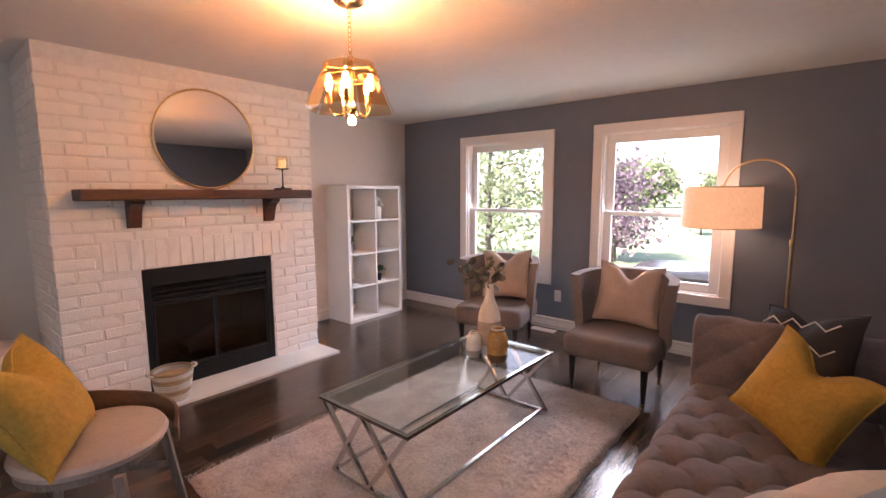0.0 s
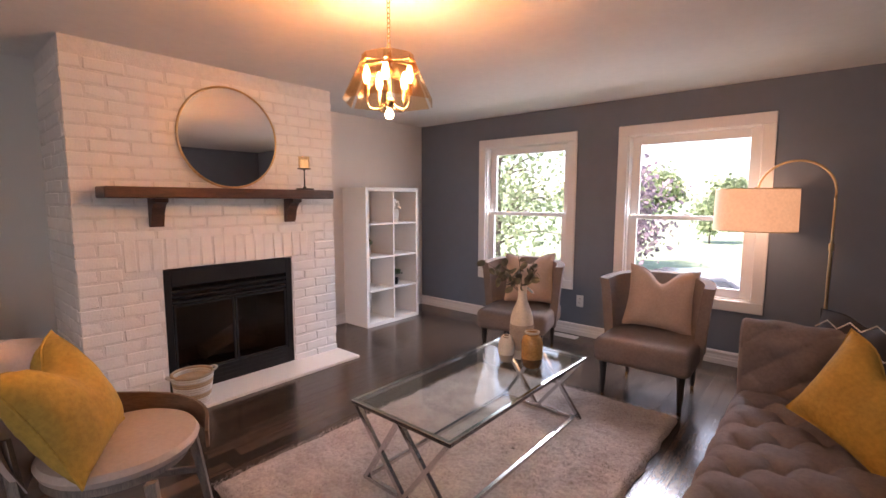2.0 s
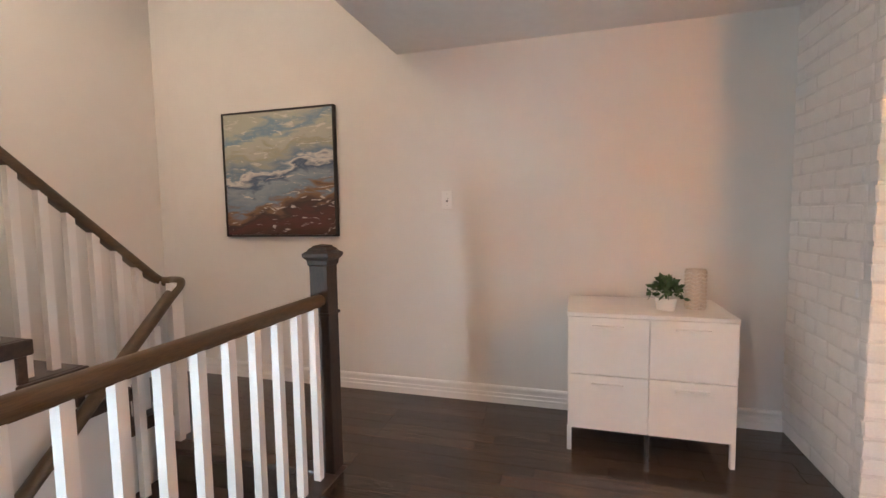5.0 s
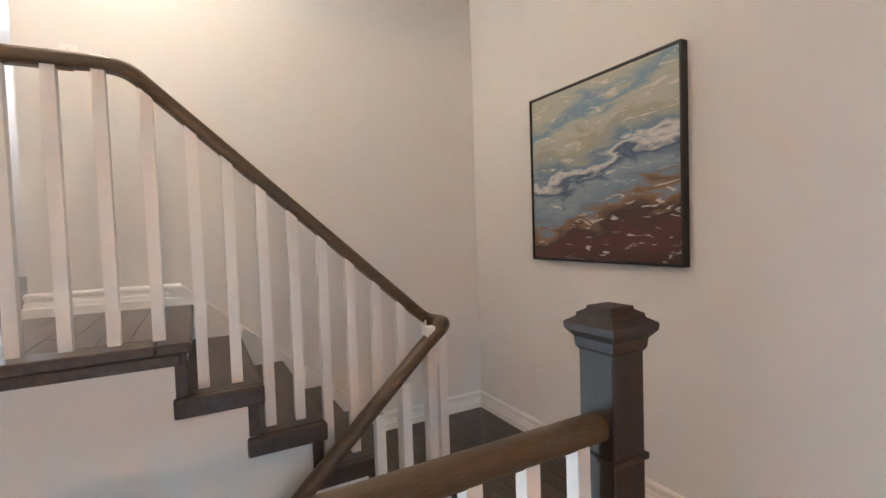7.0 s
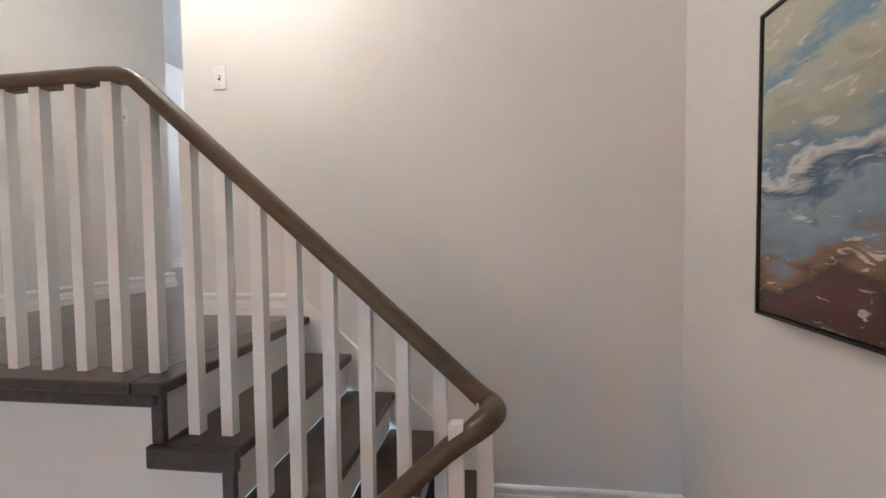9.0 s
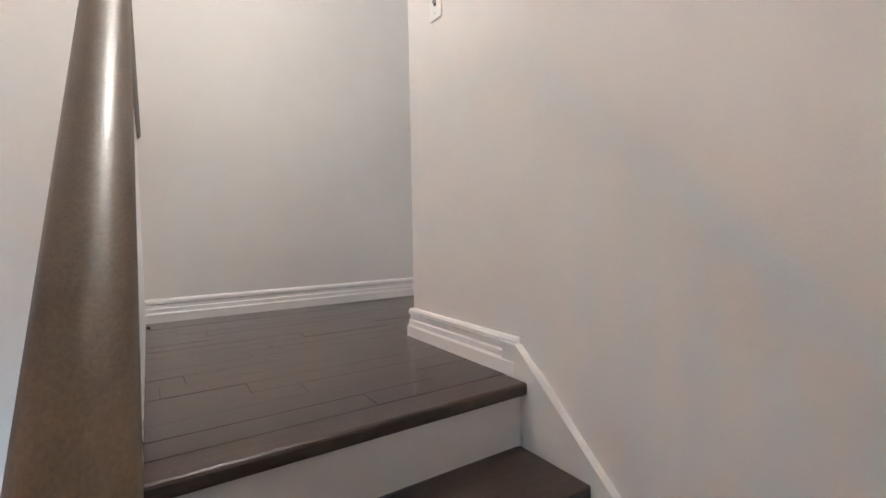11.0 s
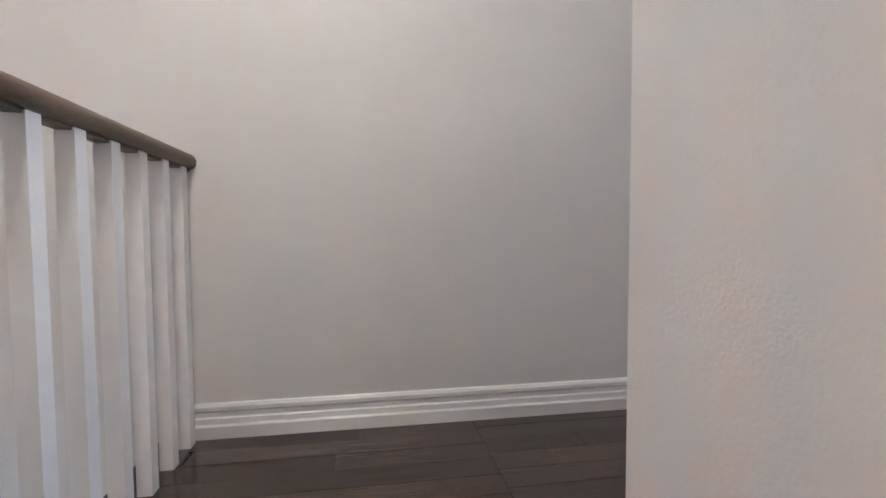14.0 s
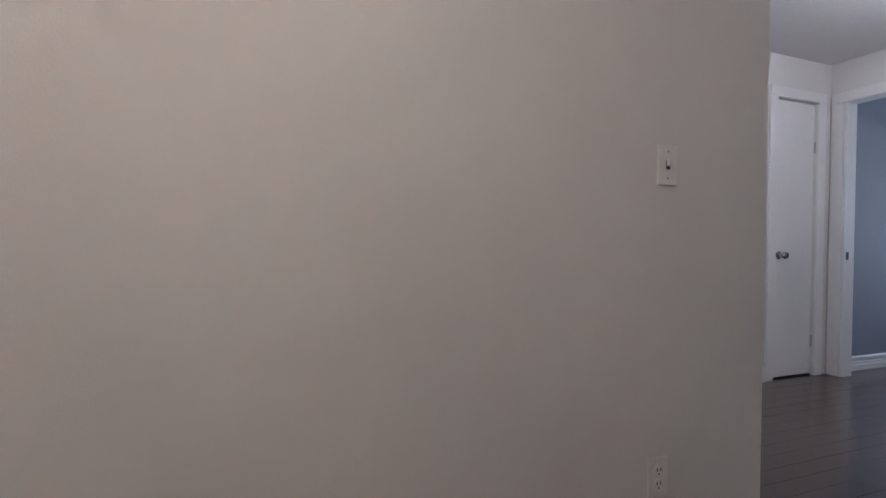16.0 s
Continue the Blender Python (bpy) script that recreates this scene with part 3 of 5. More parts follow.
part("landing_edge", boxes((NOSE[0] + 0.10, XE, SY - 0.10, SY + 0.03, UP - 0.036, UP), (NOSE[0] + 0.03, XE, SY + 0.001, SY + 0.022, UP - 0.075, UP - 0.036), bevel=0.008), M_TREAD, stairs)
OX = -1.20
part("stair_side", boxes(*[(NOSE[k] + 0.044, NOSE[k - 1] + 0.044, SY - 0.05, SY, LOW, UP - RISE * k - 0.037) for k in range(1, 5)],
                         (NOSE[0] + 0.044, OX, SY - 0.09, SY, LOW, UP - 0.037), (OX, XE, SY - 0.09, SY, 0.69, UP - 0.037),
                         (-2.97, NOSE[4] + 0.044, SY - 0.05, SY, LOW, -0.26)), M_WALL, stairs, "white painted stair side wall")
sk = [(-2.985, 0.0), (-2.985, 0.16), (NOSE[0] + 0.045, UP + 0.085), (-1.975, UP + 0.085), (-1.975, UP), (NOSE[0], UP - 0.2)]
bm = bmesh.new()
f = bm.faces.new([bm.verts.new((px, S, pz)) for px, pz in sk])
g = bmesh.ops.extrude_face_region(bm, geom=[f])
bmesh.ops.translate(bm, vec=(0, 0.019, 0), verts=[v for v in g["geom"] if isinstance(v, bmesh.types.BMVert)])
part("skirt_board", bm, M_TRIM, stairs, "white sloping skirt board")
part("skirt_cap", sweep([(-2.985, S + 0.012, 0.165), (NOSE[0] + 0.045, S + 0.012, UP + 0.09), (-1.975, S + 0.012, UP + 0.09)], [(-0.012, -0.006), (0.013, -0.006), (0.013, 0.006), (-0.012, 0.006)]), M_TRIM, stairs)

RAILSEC = [(-0.030, -0.014), (-0.024, -0.024), (-0.014, -0.026), (0.014, -0.026), (0.024, -0.024), (0.030, -0.014), (0.031, 0.004), (0.025, 0.018), (0.014, 0.025),
           (0, 0.027), (-0.014, 0.025), (-0.025, 0.018), (-0.031, 0.004)]
RAILSEC = [(u * 1.08, v * 0.92) for u, v in RAILSEC]
RY = -2.844
RZ = 1.814


def smooth_line(pts, rounds=3):
    pts = [Vector(p) for p in pts]
    for _ in range(rounds):
        out = [pts[0]]
        for a, b in zip(pts, pts[1:]):
            out += [a.lerp(b, 0.25), a.lerp(b, 0.75)]
        pts = out + [pts[-1]]
    return pts


SL = 0.908
rail = thing("stair_balustrade", "dark oak handrail with square white balusters beside upper stairs", "balustrade")
XT = -1.935
low = [(-2.955, RY, RZ - SL * (XT + 2.955)), (-2.995, RY + 0.012, 0.86), (-3.01, RY + 0.085, 0.868), (-2.98, -2.688, 0.865), (-2.95, -2.682, 0.84)]
part("handrail", sweep([(XE, RY, RZ - 0.022), (XT + 0.16, RY, RZ - 0.002)] + smooth_line([(XT + 0.10, RY, RZ), (XT, RY, RZ - 0.004), (XT - 0.08, RY, RZ - 0.005 - SL * 0.08)]) + [(-2.6, RY, RZ - SL * (XT + 2.6))] +
                       smooth_line([(-2.90, RY, RZ - SL * (XT + 2.90))] + low[:-1] + [(-2.895, -2.682, 0.80)]) + [(-1.60, -2.682, 0.80 - SL * 1.33)], RAILSEC), M_RAIL, rail, "dark stained oak handrail", True)
BW = 0.018
n = 13
for k in range(n):
    px = -1.986 + (XE - 0.055 + 1.986) * k / (n - 1)
    part("baluster", boxes((px - BW, px + BW, RY - BW, RY + BW, UP, min(RZ - 0.014 * (px - XT), RZ - SL * (XT - px)) - 0.022)), M_TRIM, rail)
part("rail_fillet", sweep([(-1.80, RY, RZ - 0.027), (XE, RY, RZ - 0.048)], [(-0.014, -0.004), (0.014, -0.004), (0.014, 0.004), (-0.014, 0.004)]), M_RAIL, rail)
for k in range(1, 5):
    for px in (NOSE[k] + 0.077, NOSE[k] + 0.183):
        zt = RZ - SL * (XT - px) - 0.02
        part("baluster", boxes((px - BW, px + BW, RY - BW, RY + BW, UP - RISE * k, zt)), M_TRIM, rail)
for px, py in ((-2.975, RY + 0.02), (-2.985, -2.72), (-2.915, -2.682)):
    part("baluster", boxes((px - BW, px + BW, py - BW, py + BW, 0, 0.868)), M_TRIM, rail)
for k, px in enumerate((-2.80, -2.69)):
    part("baluster", boxes((px - BW, px + BW, -2.682 - BW, -2.682 + BW, -RISE, 0.80 - SL * (px + 2.93) - 0.02)), M_TRIM, rail)
for px in (-2.3, -1.75):
    part("rail_bracket", boxes((px - 0.01, px + 0.01, SY, -2.68, 0.80 - SL * (px + 2.93) - 0.05, 0.80 - SL * (px + 2.93) - 0.03)), M_IRON, rail)

lower = thing("lower_stairs", "dark oak treads with white risers going down to foyer", "stairs", kind="structure")
part("floor_nosing", boxes((-2.92, -2.83, SY + 0.001, -1.66, -0.036, 0.0), bevel=0.008), M_TREAD, lower)
LR = -LOW / 7
for k in range(1, 8):
    z = -LR * k
    x0 = -2.86 + RUN * (k - 1)
    part("riser", boxes((x0 - 0.014, x0, SY + 0.001, -1.745, z, z + LR - 0.036)), M_TRIM, lower)
    if k < 7:
        part("tread", boxes((x0, x0 + RUN + 0.03, SY + 0.001, -1.745, z - 0.036, z), bevel=0.008), M_TREAD, lower)

guard = thing("guard_balustrade", "dark oak newel, rail and white balusters beside the stairwell", "balustrade")
part("handrail", sweep([(-2.83, GUARD, 0.831), (XE, GUARD, 0.831)], RAILSEC), M_RAIL, guard, "dark stained oak handrail", True)
part("rail_fillet", boxes((-2.83, XE, GUARD - 0.014, GUARD + 0.014, 0.799, 0.805)), M_RAIL, guard)
part("shoe_board", boxes((-2.83, XE, GUARD - 0.055, GUARD + 0.075, -0.030, 0.004), bevel=0.006), M_TREAD, guard)
for k in range(18):
    px = -2.775 + k * 0.1295
    part("baluster", boxes((px - 0.0165, px + 0.0165, GUARD - 0.0165, GUARD + 0.0165, 0.004, 0.801)), M_TRIM, guard)
nx = -2.875
newel = part("newel_post", boxes((nx - 0.046, nx + 0.046, GUARD - 0.046, GUARD + 0.046, 0, 1.0), bevel=0.004), M_NEWEL, guard, "dark stained square newel post")
part("cap", lathe([(0.064, 1.012), (0.072, 1.020), (0.075, 1.040), (0.094, 1.056), (0.096, 1.066), (0.096, 1.072), (0.070, 1.084), (0.068, 1.092), (0.048, 1.100), (0.046, 1.107), (0.0, 1.113)], 4, False), M_NEWEL, newel)
newel.children[0].matrix_world = pose(nx, GUARD, -0.028, 0, 0, 45)
part("collar", boxes((nx - 0.053, nx + 0.053, GUARD - 0.053, GUARD + 0.053, 0.755, 0.77), bevel=0.004), M_NEWEL, newel)

# ---- doors ----


def door_knob(parent, place, way):
    m = Matrix.Translation(place) @ Vector((0, 0, 1)).rotation_difference(Vector(way)).to_matrix().to_4x4()
    part("door_knob", shifted(lathe([(0.030, 0.0), (0.030, 0.006), (0.012, 0.012), (0.011, 0.030), (0.024, 0.040), (0.028, 0.052), (0.022, 0.064), (0.0, 0.067)], 24, False), m), M_CHROME, parent, "polished steel knob", True)


d1 = thing("door_1", "closed plain white slab door in the hall", "door", kind="structure")
part("leaf", boxes((HX + 0.02, HX + 0.055, D0, D1, UP + 0.012, UP + DH - 0.005), bevel=0.003), M_TRIM, d1)
for span in ((D1, D1 + 0.08), (D0 - 0.08, D0)):
    part("casing", boxes((HX - 0.016, HX + 0.0, *span, UP, UP + DH), bevel=0.004), M_TRIM, d1)
part("casing", boxes((HX - 0.017, HX + 0.0, D0 - 0.08, D1 + 0.08, UP + DH, UP + DH + 0.075), bevel=0.004), M_TRIM, d1)
part("threshold", boxes((HX + 0.015, HX + 0.12, D0, D1, UP - 0.01, UP + 0.01)), M_DARKLEG, d1)
part("hinge", boxes((HX + 0.010, HX + 0.02, D0 - 0.005, D0 + 0.007, UP + 0.22, UP + 0.31)), M_CHROME, d1)
part("hinge", boxes((HX + 0.010, HX + 0.02, D0 - 0.005, D0 + 0.007, UP + 1.72, UP + 1.81)), M_CHROME, d1)
door_knob(d1, (HX + 0.02, D1 - 0.075, UP + 0.93), (-1, 0, 0))
d2 = thing("door_2", "white cased doorway to grey-blue bedroom", "doorway", kind="structure")
for span in ((BX1, BX1 + 0.08), (BX0 - 0.08, BX0)):
    part("casing", boxes((*span, HY, HY + 0.016, UP, UP + DH), bevel=0.004), M_TRIM, d2)
part("casing", boxes((BX0 - 0.08, BX1 + 0.08, HY, HY + 0.017, UP + DH, UP + DH + 0.08), bevel=0.004), M_TRIM, d2)
part("jamb", boxes((BX1 - 0.016, BX1 - 0.001, HY - 0.12, HY - 0.001, UP, UP + DH), (BX0 + 0.001, BX0 + 0.016, HY - 0.12, HY - 0.001, UP, UP + DH)), M_TRIM, d2)
part("strike_plate", boxes((BX1 - 0.019, BX1 - 0.016, HY - 0.05, HY - 0.02, UP + 0.90, UP + 0.96)), M_CHROME, d2)
w3 = thing("window_3", "white framed bedroom window", "window", kind="structure")
part("window_frame", boxes((0.2, 0.26, -11.1, -11.05, UP + 0.9, UP + 1.9), (1.44, 1.5, -11.1, -11.05, UP + 0.9, UP + 1.9), (0.26, 1.44, -11.1, -11.05, UP + 0.9, UP + 0.96),
                           (0.26, 1.44, -11.1, -11.05, UP + 1.84, UP + 1.9), (0.82, 0.87, -11.1, -11.05, UP + 0.96, UP + 1.84)), M_TRIM, w3)
fd = thing("front_door", "white front door with tall leaded glass panel", "door", kind="structure")
gx0, gx1 = DY0 + 0.10, DY1 - 0.10
part("leaf", boxes((XE + 0.03, XE + 0.075, DY0, gx0, LOW, DZ), (XE + 0.03, XE + 0.075, gx1, DY1, LOW, DZ), (XE + 0.03, XE + 0.075, gx0, gx1, 0.50, DZ), (XE + 0.03, XE + 0.075, gx0, gx1, LOW, -0.6)), M_TRIM, fd)
part("glass_frame", boxes((XE + 0.018, XE + 0.03, gx0 - 0.03, gx0, -0.63, 0.53), (XE + 0.018, XE + 0.03, gx1, gx1 + 0.03, -0.63, 0.53), (XE + 0.018, XE + 0.03, gx0, gx1, 0.50, 0.53)), M_TRIM, fd)
part("pane", boxes((XE + 0.05, XE + 0.055, gx0, gx1, -0.6, 0.50)), pane_mat("frosted leaded glass", (0.90, 0.965, 0.985)), fd)
lead = bmesh.new()
for k in range(6):
    z = 0.42 - k * 0.19
    sweep([(XE + 0.046, gx0, z), (XE + 0.046, -3.185, z + 0.09), (XE + 0.046, gx1, z), (XE + 0.046, -3.185, z - 0.09), (XE + 0.046, gx0, z)], ring(0.004, 5), bm=lead)
    sweep([(XE + 0.046, gx0, z + 0.1), (XE + 0.046, gx1, z + 0.1)], ring(0.004, 5), bm=lead)
part("leading", lead, M_CHROME, fd)
part("casing", boxes((XE - 0.018, XE, DY1, DY1 + 0.075, LOW, DZ), (XE - 0.018, XE, DY0 - 0.075, DY0, LOW, DZ), (XE - 0.018, XE, DY0 - 0.075, DY1 + 0.075, DZ, DZ + 0.07), bevel=0.004), M_TRIM, fd)
part("hinge", boxes((XE + 0.02, XE + 0.03, DY1 - 0.012, DY1, 0.42, 0.52)), M_IRON, fd)


def wall_plate(name, label, place, turn, toggle):
    p = thing(name, label, "switch" if toggle else "outlet", at=place, turn=turn)
    part("plate", boxes((-0.036, 0.036, 0, 0.006, -0.058, 0.058), bevel=0.003), M_PLASTIC, p)
    if toggle:
        part("toggle", boxes((-0.005, 0.005, 0.006, 0.018, -0.004, 0.014), bevel=0.002), M_PLASTIC, p)
        part("toggle_slot", boxes((-0.007, 0.007, 0.0062, 0.0068, -0.013, 0.013)), M_SLOT, p)
        for z in (-0.038, 0.038):
            part("screw", boxes((-0.002, 0.002, 0.0062, 0.0072, z - 0.002, z + 0.002)), M_SLOT, p)
    else:
        for z in (-0.020, 0.020):
            sock = part("socket", shifted(lathe([(0.017, 0), (0.016, 0.003), (0.0, 0.003)], 20, False), pose(0, 0.006, z, -90, 0, 0)), M_PLASTIC, p)
            part("slots", boxes((-0.008, -0.005, 0.0092, 0.0098, z - 0.001, z + 0.009), (0.005, 0.008, 0.0092, 0.0098, z - 0.001, z + 0.009), (-0.002, 0.002, 0.0092, 0.0098, z - 0.011, z - 0.006)), M_SLOT, sock)
    return p


wall_plate("light_switch", "white toggle light switch on the white wall", (W, -1.40, 1.305), -90, True)
wall_plate("light_switch", "white toggle light switch beside the stairs", (-1.628, S, 2.112), 0, True)
wall_plate("light_switch", "white toggle light switch on the hall wall", (XE, -4.437, 2.136), 90, True)
wall_plate("wall_outlet", "white duplex outlet low on the hall wall", (XE, -4.421, 1.234), 90, False)
wall_plate("wall_outlet", "white duplex outlet on the slate wall", (-1.69, N, 0.345), 180, False)
vent = thing("floor_vent", "white floor register by the window wall", "vent", at=(-1.78, 4.02, 0.0))
part("frame", boxes((-0.13, 0.13, -0.05, 0.05, 0, 0.006), bevel=0.002), M_TRIM, vent)
for k in range(7):
    part("slat", boxes((-0.115, 0.115, -0.04 + k * 0.0125, -0.034 + k * 0.0125, 0.006, 0.009)), M_TRIM, vent)

# ---- living room things ----
rug = thing("shag_rug", "grey-beige shag rug on the dark floor", "rug")
RX0, RX1, RY0, RY1 = -1.955, -0.475, 0.70, 2.83
bm = bmesh.new()
nx_, ny_ = 120, 170
grid = []
for j in range(ny_ + 1):
    row = []
    for i in range(nx_ + 1):
        u, v = i / nx_, j / ny_
        e = min(u, 1 - u) * (RX1 - RX0), min(v, 1 - v) * (RY1 - RY0)
        edge = min(1.0, min(e) / 0.03)
        px, py = RX0 + u * (RX1 - RX0), RY0 + v * (RY1 - RY0)
        wob = 0.012 * noise.noise((px * 9, py * 9, 3.0))
        z = 0.004 + 0.028 * edge ** 0.5 + 0.005 * edge * noise.noise((px * 42, py * 42, 0.0)) + 0.005 * edge * noise.noise((px * 9, py * 9, 5.0)) + random.uniform(0, 0.006) * edge
        row.append(bm.verts.new((px + (wob if edge < 1 else random.uniform(-0.004, 0.004)), py + (wob if edge < 1 else random.uniform(-0.004, 0.004)), z)))
    grid.append(row)
for j in range(ny_):
    for i in range(nx_):
        bm.faces.new((grid[j][i], grid[j][i + 1], grid[j + 1][i + 1], grid[j + 1][i]))
part("woven_base", bm, M_RUG, rug, smooth=True)
rng = random.Random(4)
tv, tf = [], []
for k in range(70000):
    px, py = rng.uniform(RX0 - 0.004, RX1 + 0.004), rng.uniform(RY0 - 0.004, RY1 + 0.004)
    a, l = rng.uniform(0, math.tau), rng.uniform(0.008, 0.018)
    dx, dy, w = math.cos(a), math.sin(a), 0.0021
    b = len(tv)
    z = 0.022 + rng.uniform(0, 0.008)
    tv += [(px - dy * w, py + dx * w, z), (px + dy * w, py - dx * w, z), (px + dx * l * 0.7 + dy * w * 0.5, py + dy * l * 0.7 - dx * w * 0.5, z + l * 0.8)]
    tf.append((b, b + 1, b + 2))
me = bpy.data.meshes.new("pile")
me.from_pydata(tv, [], tf)
me.materials.append(M_RUG)
pile = new("pile", me)
pile.parent = rug
tagged(pile, kind="stuff")

table = thing("coffee_table", "rectangular glass coffee table with crossed polished steel legs", "coffee table")
TX0, TX1, TY0, TY1, TZ = -1.487, -0.893, 1.15, 2.42, 0.422
b = 0.009


def bar(parent, p, q, name="leg_bar", r=0.010):
    return part(name, sweep([p, q], [(-r, -r), (r, -r), (r, r), (-r, r)]), M_CHROME, parent)


part("top_frame", boxes((TX0, TX1, TY0, TY0 + 0.02, TZ - 0.02, TZ), (TX0, TX1, TY1 - 0.02, TY1, TZ - 0.02, TZ), (TX0, TX0 + 0.02, TY0 + 0.02, TY1 - 0.02, TZ - 0.02, TZ),
                        (TX1 - 0.02, TX1, TY0 + 0.02, TY1 - 0.02, TZ - 0.02, TZ), bevel=0.002), M_CHROME, table)
part("glass_top", boxes((TX0 + 0.004, TX1 - 0.004, TY0 + 0.004, TY1 - 0.004, TZ + 0.0005, TZ + 0.009), bevel=0.001), M_GLASS, table, "clear glass top")
FZ = 0.036
part("base_frame", boxes((TX0 + 0.04, TX1 - 0.04, TY0 + 0.03, TY0 + 0.05, FZ, FZ + 0.02), (TX0 + 0.04, TX1 - 0.04, TY1 - 0.05, TY1 - 0.03, FZ, FZ + 0.02),
                         (TX0 + 0.04, TX0 + 0.06, TY0 + 0.05, TY1 - 0.05, FZ, FZ + 0.02), (TX1 - 0.06, TX1 - 0.04, TY0 + 0.05, TY1 - 0.05, FZ, FZ + 0.02), bevel=0.002), M_CHROME, table)
xm = (TX0 + TX1) / 2
for y in (TY0 + 0.03, TY1 - 0.03):
    s = 1 if y < 2 else -1
    for x0, x1 in ((TX0 + 0.012, xm + 0.0), (xm + 0.0, TX0 + 0.012), (xm, TX1 - 0.012), (TX1 - 0.012, xm)):
        bar(table, (x0, y - 0.012 * s, TZ - 0.012), (x1 if x1 != TX0 + 0.012 else TX0 + 0.05, y + 0.012 * s, FZ + 0.01))


def vase(name, label, profile, material, at, bands=()):
    v = thing(name, label, "vase", at=at)
    part("body", lathe(profile, 40, False), material, v, smooth=True)
    for prof, m, nm in bands:
        part(nm, lathe(prof, 40, False), m, v, smooth=True)
    return v


tall = vase("bottle_vase", "tall cream ceramic bottle vase with carved band", [(0.0, 0), (0.058, 0.0), (0.066, 0.01), (0.067, 0.10), (0.067, 0.21), (0.064, 0.24), (0.050, 0.285), (0.032, 0.325), (0.024, 0.36),
            (0.024, 0.40), (0.028, 0.425), (0.024, 0.425), (0.019, 0.40), (0.018, 0.30), (0.0, 0.29)], M_CERAMIC, (-1.178, 2.15, TZ + 0.009),
            [([(0.0675, 0.055), (0.0692, 0.06), (0.0692, 0.195), (0.0675, 0.20)], M_CERBAND, "carved_band")])
for k in range(9):
    part("groove", lathe([(0.0694, 0.07 + k * 0.0135), (0.0712, 0.0735 + k * 0.0135), (0.0694, 0.077 + k * 0.0135)], 40, False), M_CERBAND, tall, smooth=True)
vase("amber_jar", "honey and brown glazed pottery jar", [(0.0, 0), (0.046, 0.0), (0.056, 0.012), (0.058, 0.05)], M_BROWNGLAZE, (-1.056, 2.055, TZ + 0.009),
     [([(0.058, 0.05), (0.059, 0.10), (0.058, 0.14), (0.050, 0.165), (0.038, 0.178), (0.040, 0.196), (0.036, 0.198), (0.033, 0.178), (0.030, 0.10), (0.0, 0.09)], M_AMBER, "upper_glaze"),
      ([(0.0392, 0.186), (0.0415, 0.196), (0.037, 0.199), (0.034, 0.19)], M_CERAMIC, "rim")])
small = vase("bud_vase", "small ribbed white and grey egg vase", [(0.0, 0), (0.028, 0.0), (0.034, 0.004), (0.044, 0.045)], M_CERBAND, (-1.205, 2.03, TZ + 0.009),
             [([(0.044, 0.045), (0.047, 0.075), (0.043, 0.11), (0.030, 0.143), (0.020, 0.152), (0.016, 0.150), (0.026, 0.12), (0.0, 0.06)], M_WICKERW, "upper_glaze")])
part("dark_mouth", shifted(lathe([(0.019, 0), (0.019, 0.001), (0, 0.001)], 20, False), pose(0.006, -0.012, 0.148, 12, 8, 0)), M_BROWNGLAZE, small)

twig = thing("eucalyptus_stems", "dusty green eucalyptus stems in the tall vase", "plant", at=(-1.178, 2.15, TZ + 0.39))
rng = random.Random(9)
for k, (dx, dy, h) in enumerate(((-0.13, -0.05, 0.17), (-0.19, -0.06, 0.11), (0.03, 0.07, 0.17), (0.08, 0.02, 0.14), (-0.06, 0.05, 0.20), (-0.27, -0.02, 0.17))):
    pts = [Vector((dx * s ** 1.4, dy * s ** 1.4, -0.02 + (h + 0.02) * s)) for s in (0, 0.25, 0.5, 0.75, 1)]
    stem = part("stem", sweep(pts, ring(0.0022, 5)), M_BARK, twig)
    bm = bmesh.new()
    for i in range(11 if k < 5 else 4):
        s = 0.35 + 0.65 * rng.random()
        p = Vector((dx * s ** 1.4, dy * s ** 1.4, -0.02 + (h + 0.02) * s))
        nrm = Vector((rng.uniform(-1, 1), rng.uniform(-1, 1), rng.uniform(-0.3, 1))).normalized()
        e = nrm.orthogonal().normalized()
        e.rotate(Matrix.Rotation(rng.uniform(0, 6.28), 3, nrm))
        g = nrm.cross(e)
        r = rng.uniform(0.016, 0.028)
        c = p + e * (r + 0.006)
        hub = bm.verts.new(c + nrm * r * 0.25)
        rim = [bm.verts.new(c + e * math.cos(a * math.tau / 9) * r * 1.15 + g * math.sin(a * math.tau / 9) * r * 0.85) for a in range(9)]
        for a in range(9):
            bm.faces.new((hub, rim[a], rim[(a + 1) % 9]))
    part("leaves", bm, M_LEAF, stem)


def cushion(name, label, material, at, rot, w=0.45, h=0.45, t=0.16, chop=0.14, seed=1):
    bm = pillow(w, h, t, chop, seed=seed)
    ob = part(name, bm, material, None, "", True)
    ob.matrix_world = pose(*at, *rot)
    tagged(ob, label, "cushion")
    c = part("piping", sweep([Vector((w / 2 * u * (1 - 0.10 * (1 - v * v) * abs(u) ** 3), 0, h / 2 + h / 2 * v * (1 - 0.10 * (1 - u * u) * abs(v) ** 3)
                              - chop * h * math.exp(-(u * 3.0) ** 2) * max(0, (v + 0.25) / 1.25) ** 1.4)) for u, v in
                              [(-1 + 2 * k / 20, -1) for k in range(20)] + [(1, -1 + 2 * k / 20) for k in range(20)] + [(1 - 2 * k / 20, 1) for k in range(20)] + [(-1, 1 - 2 * k / 20) for k in range(21)]],
                             ring(0.004, 6), up=(0, 1, 0), ends=False), material, ob, smooth=True)
    return ob


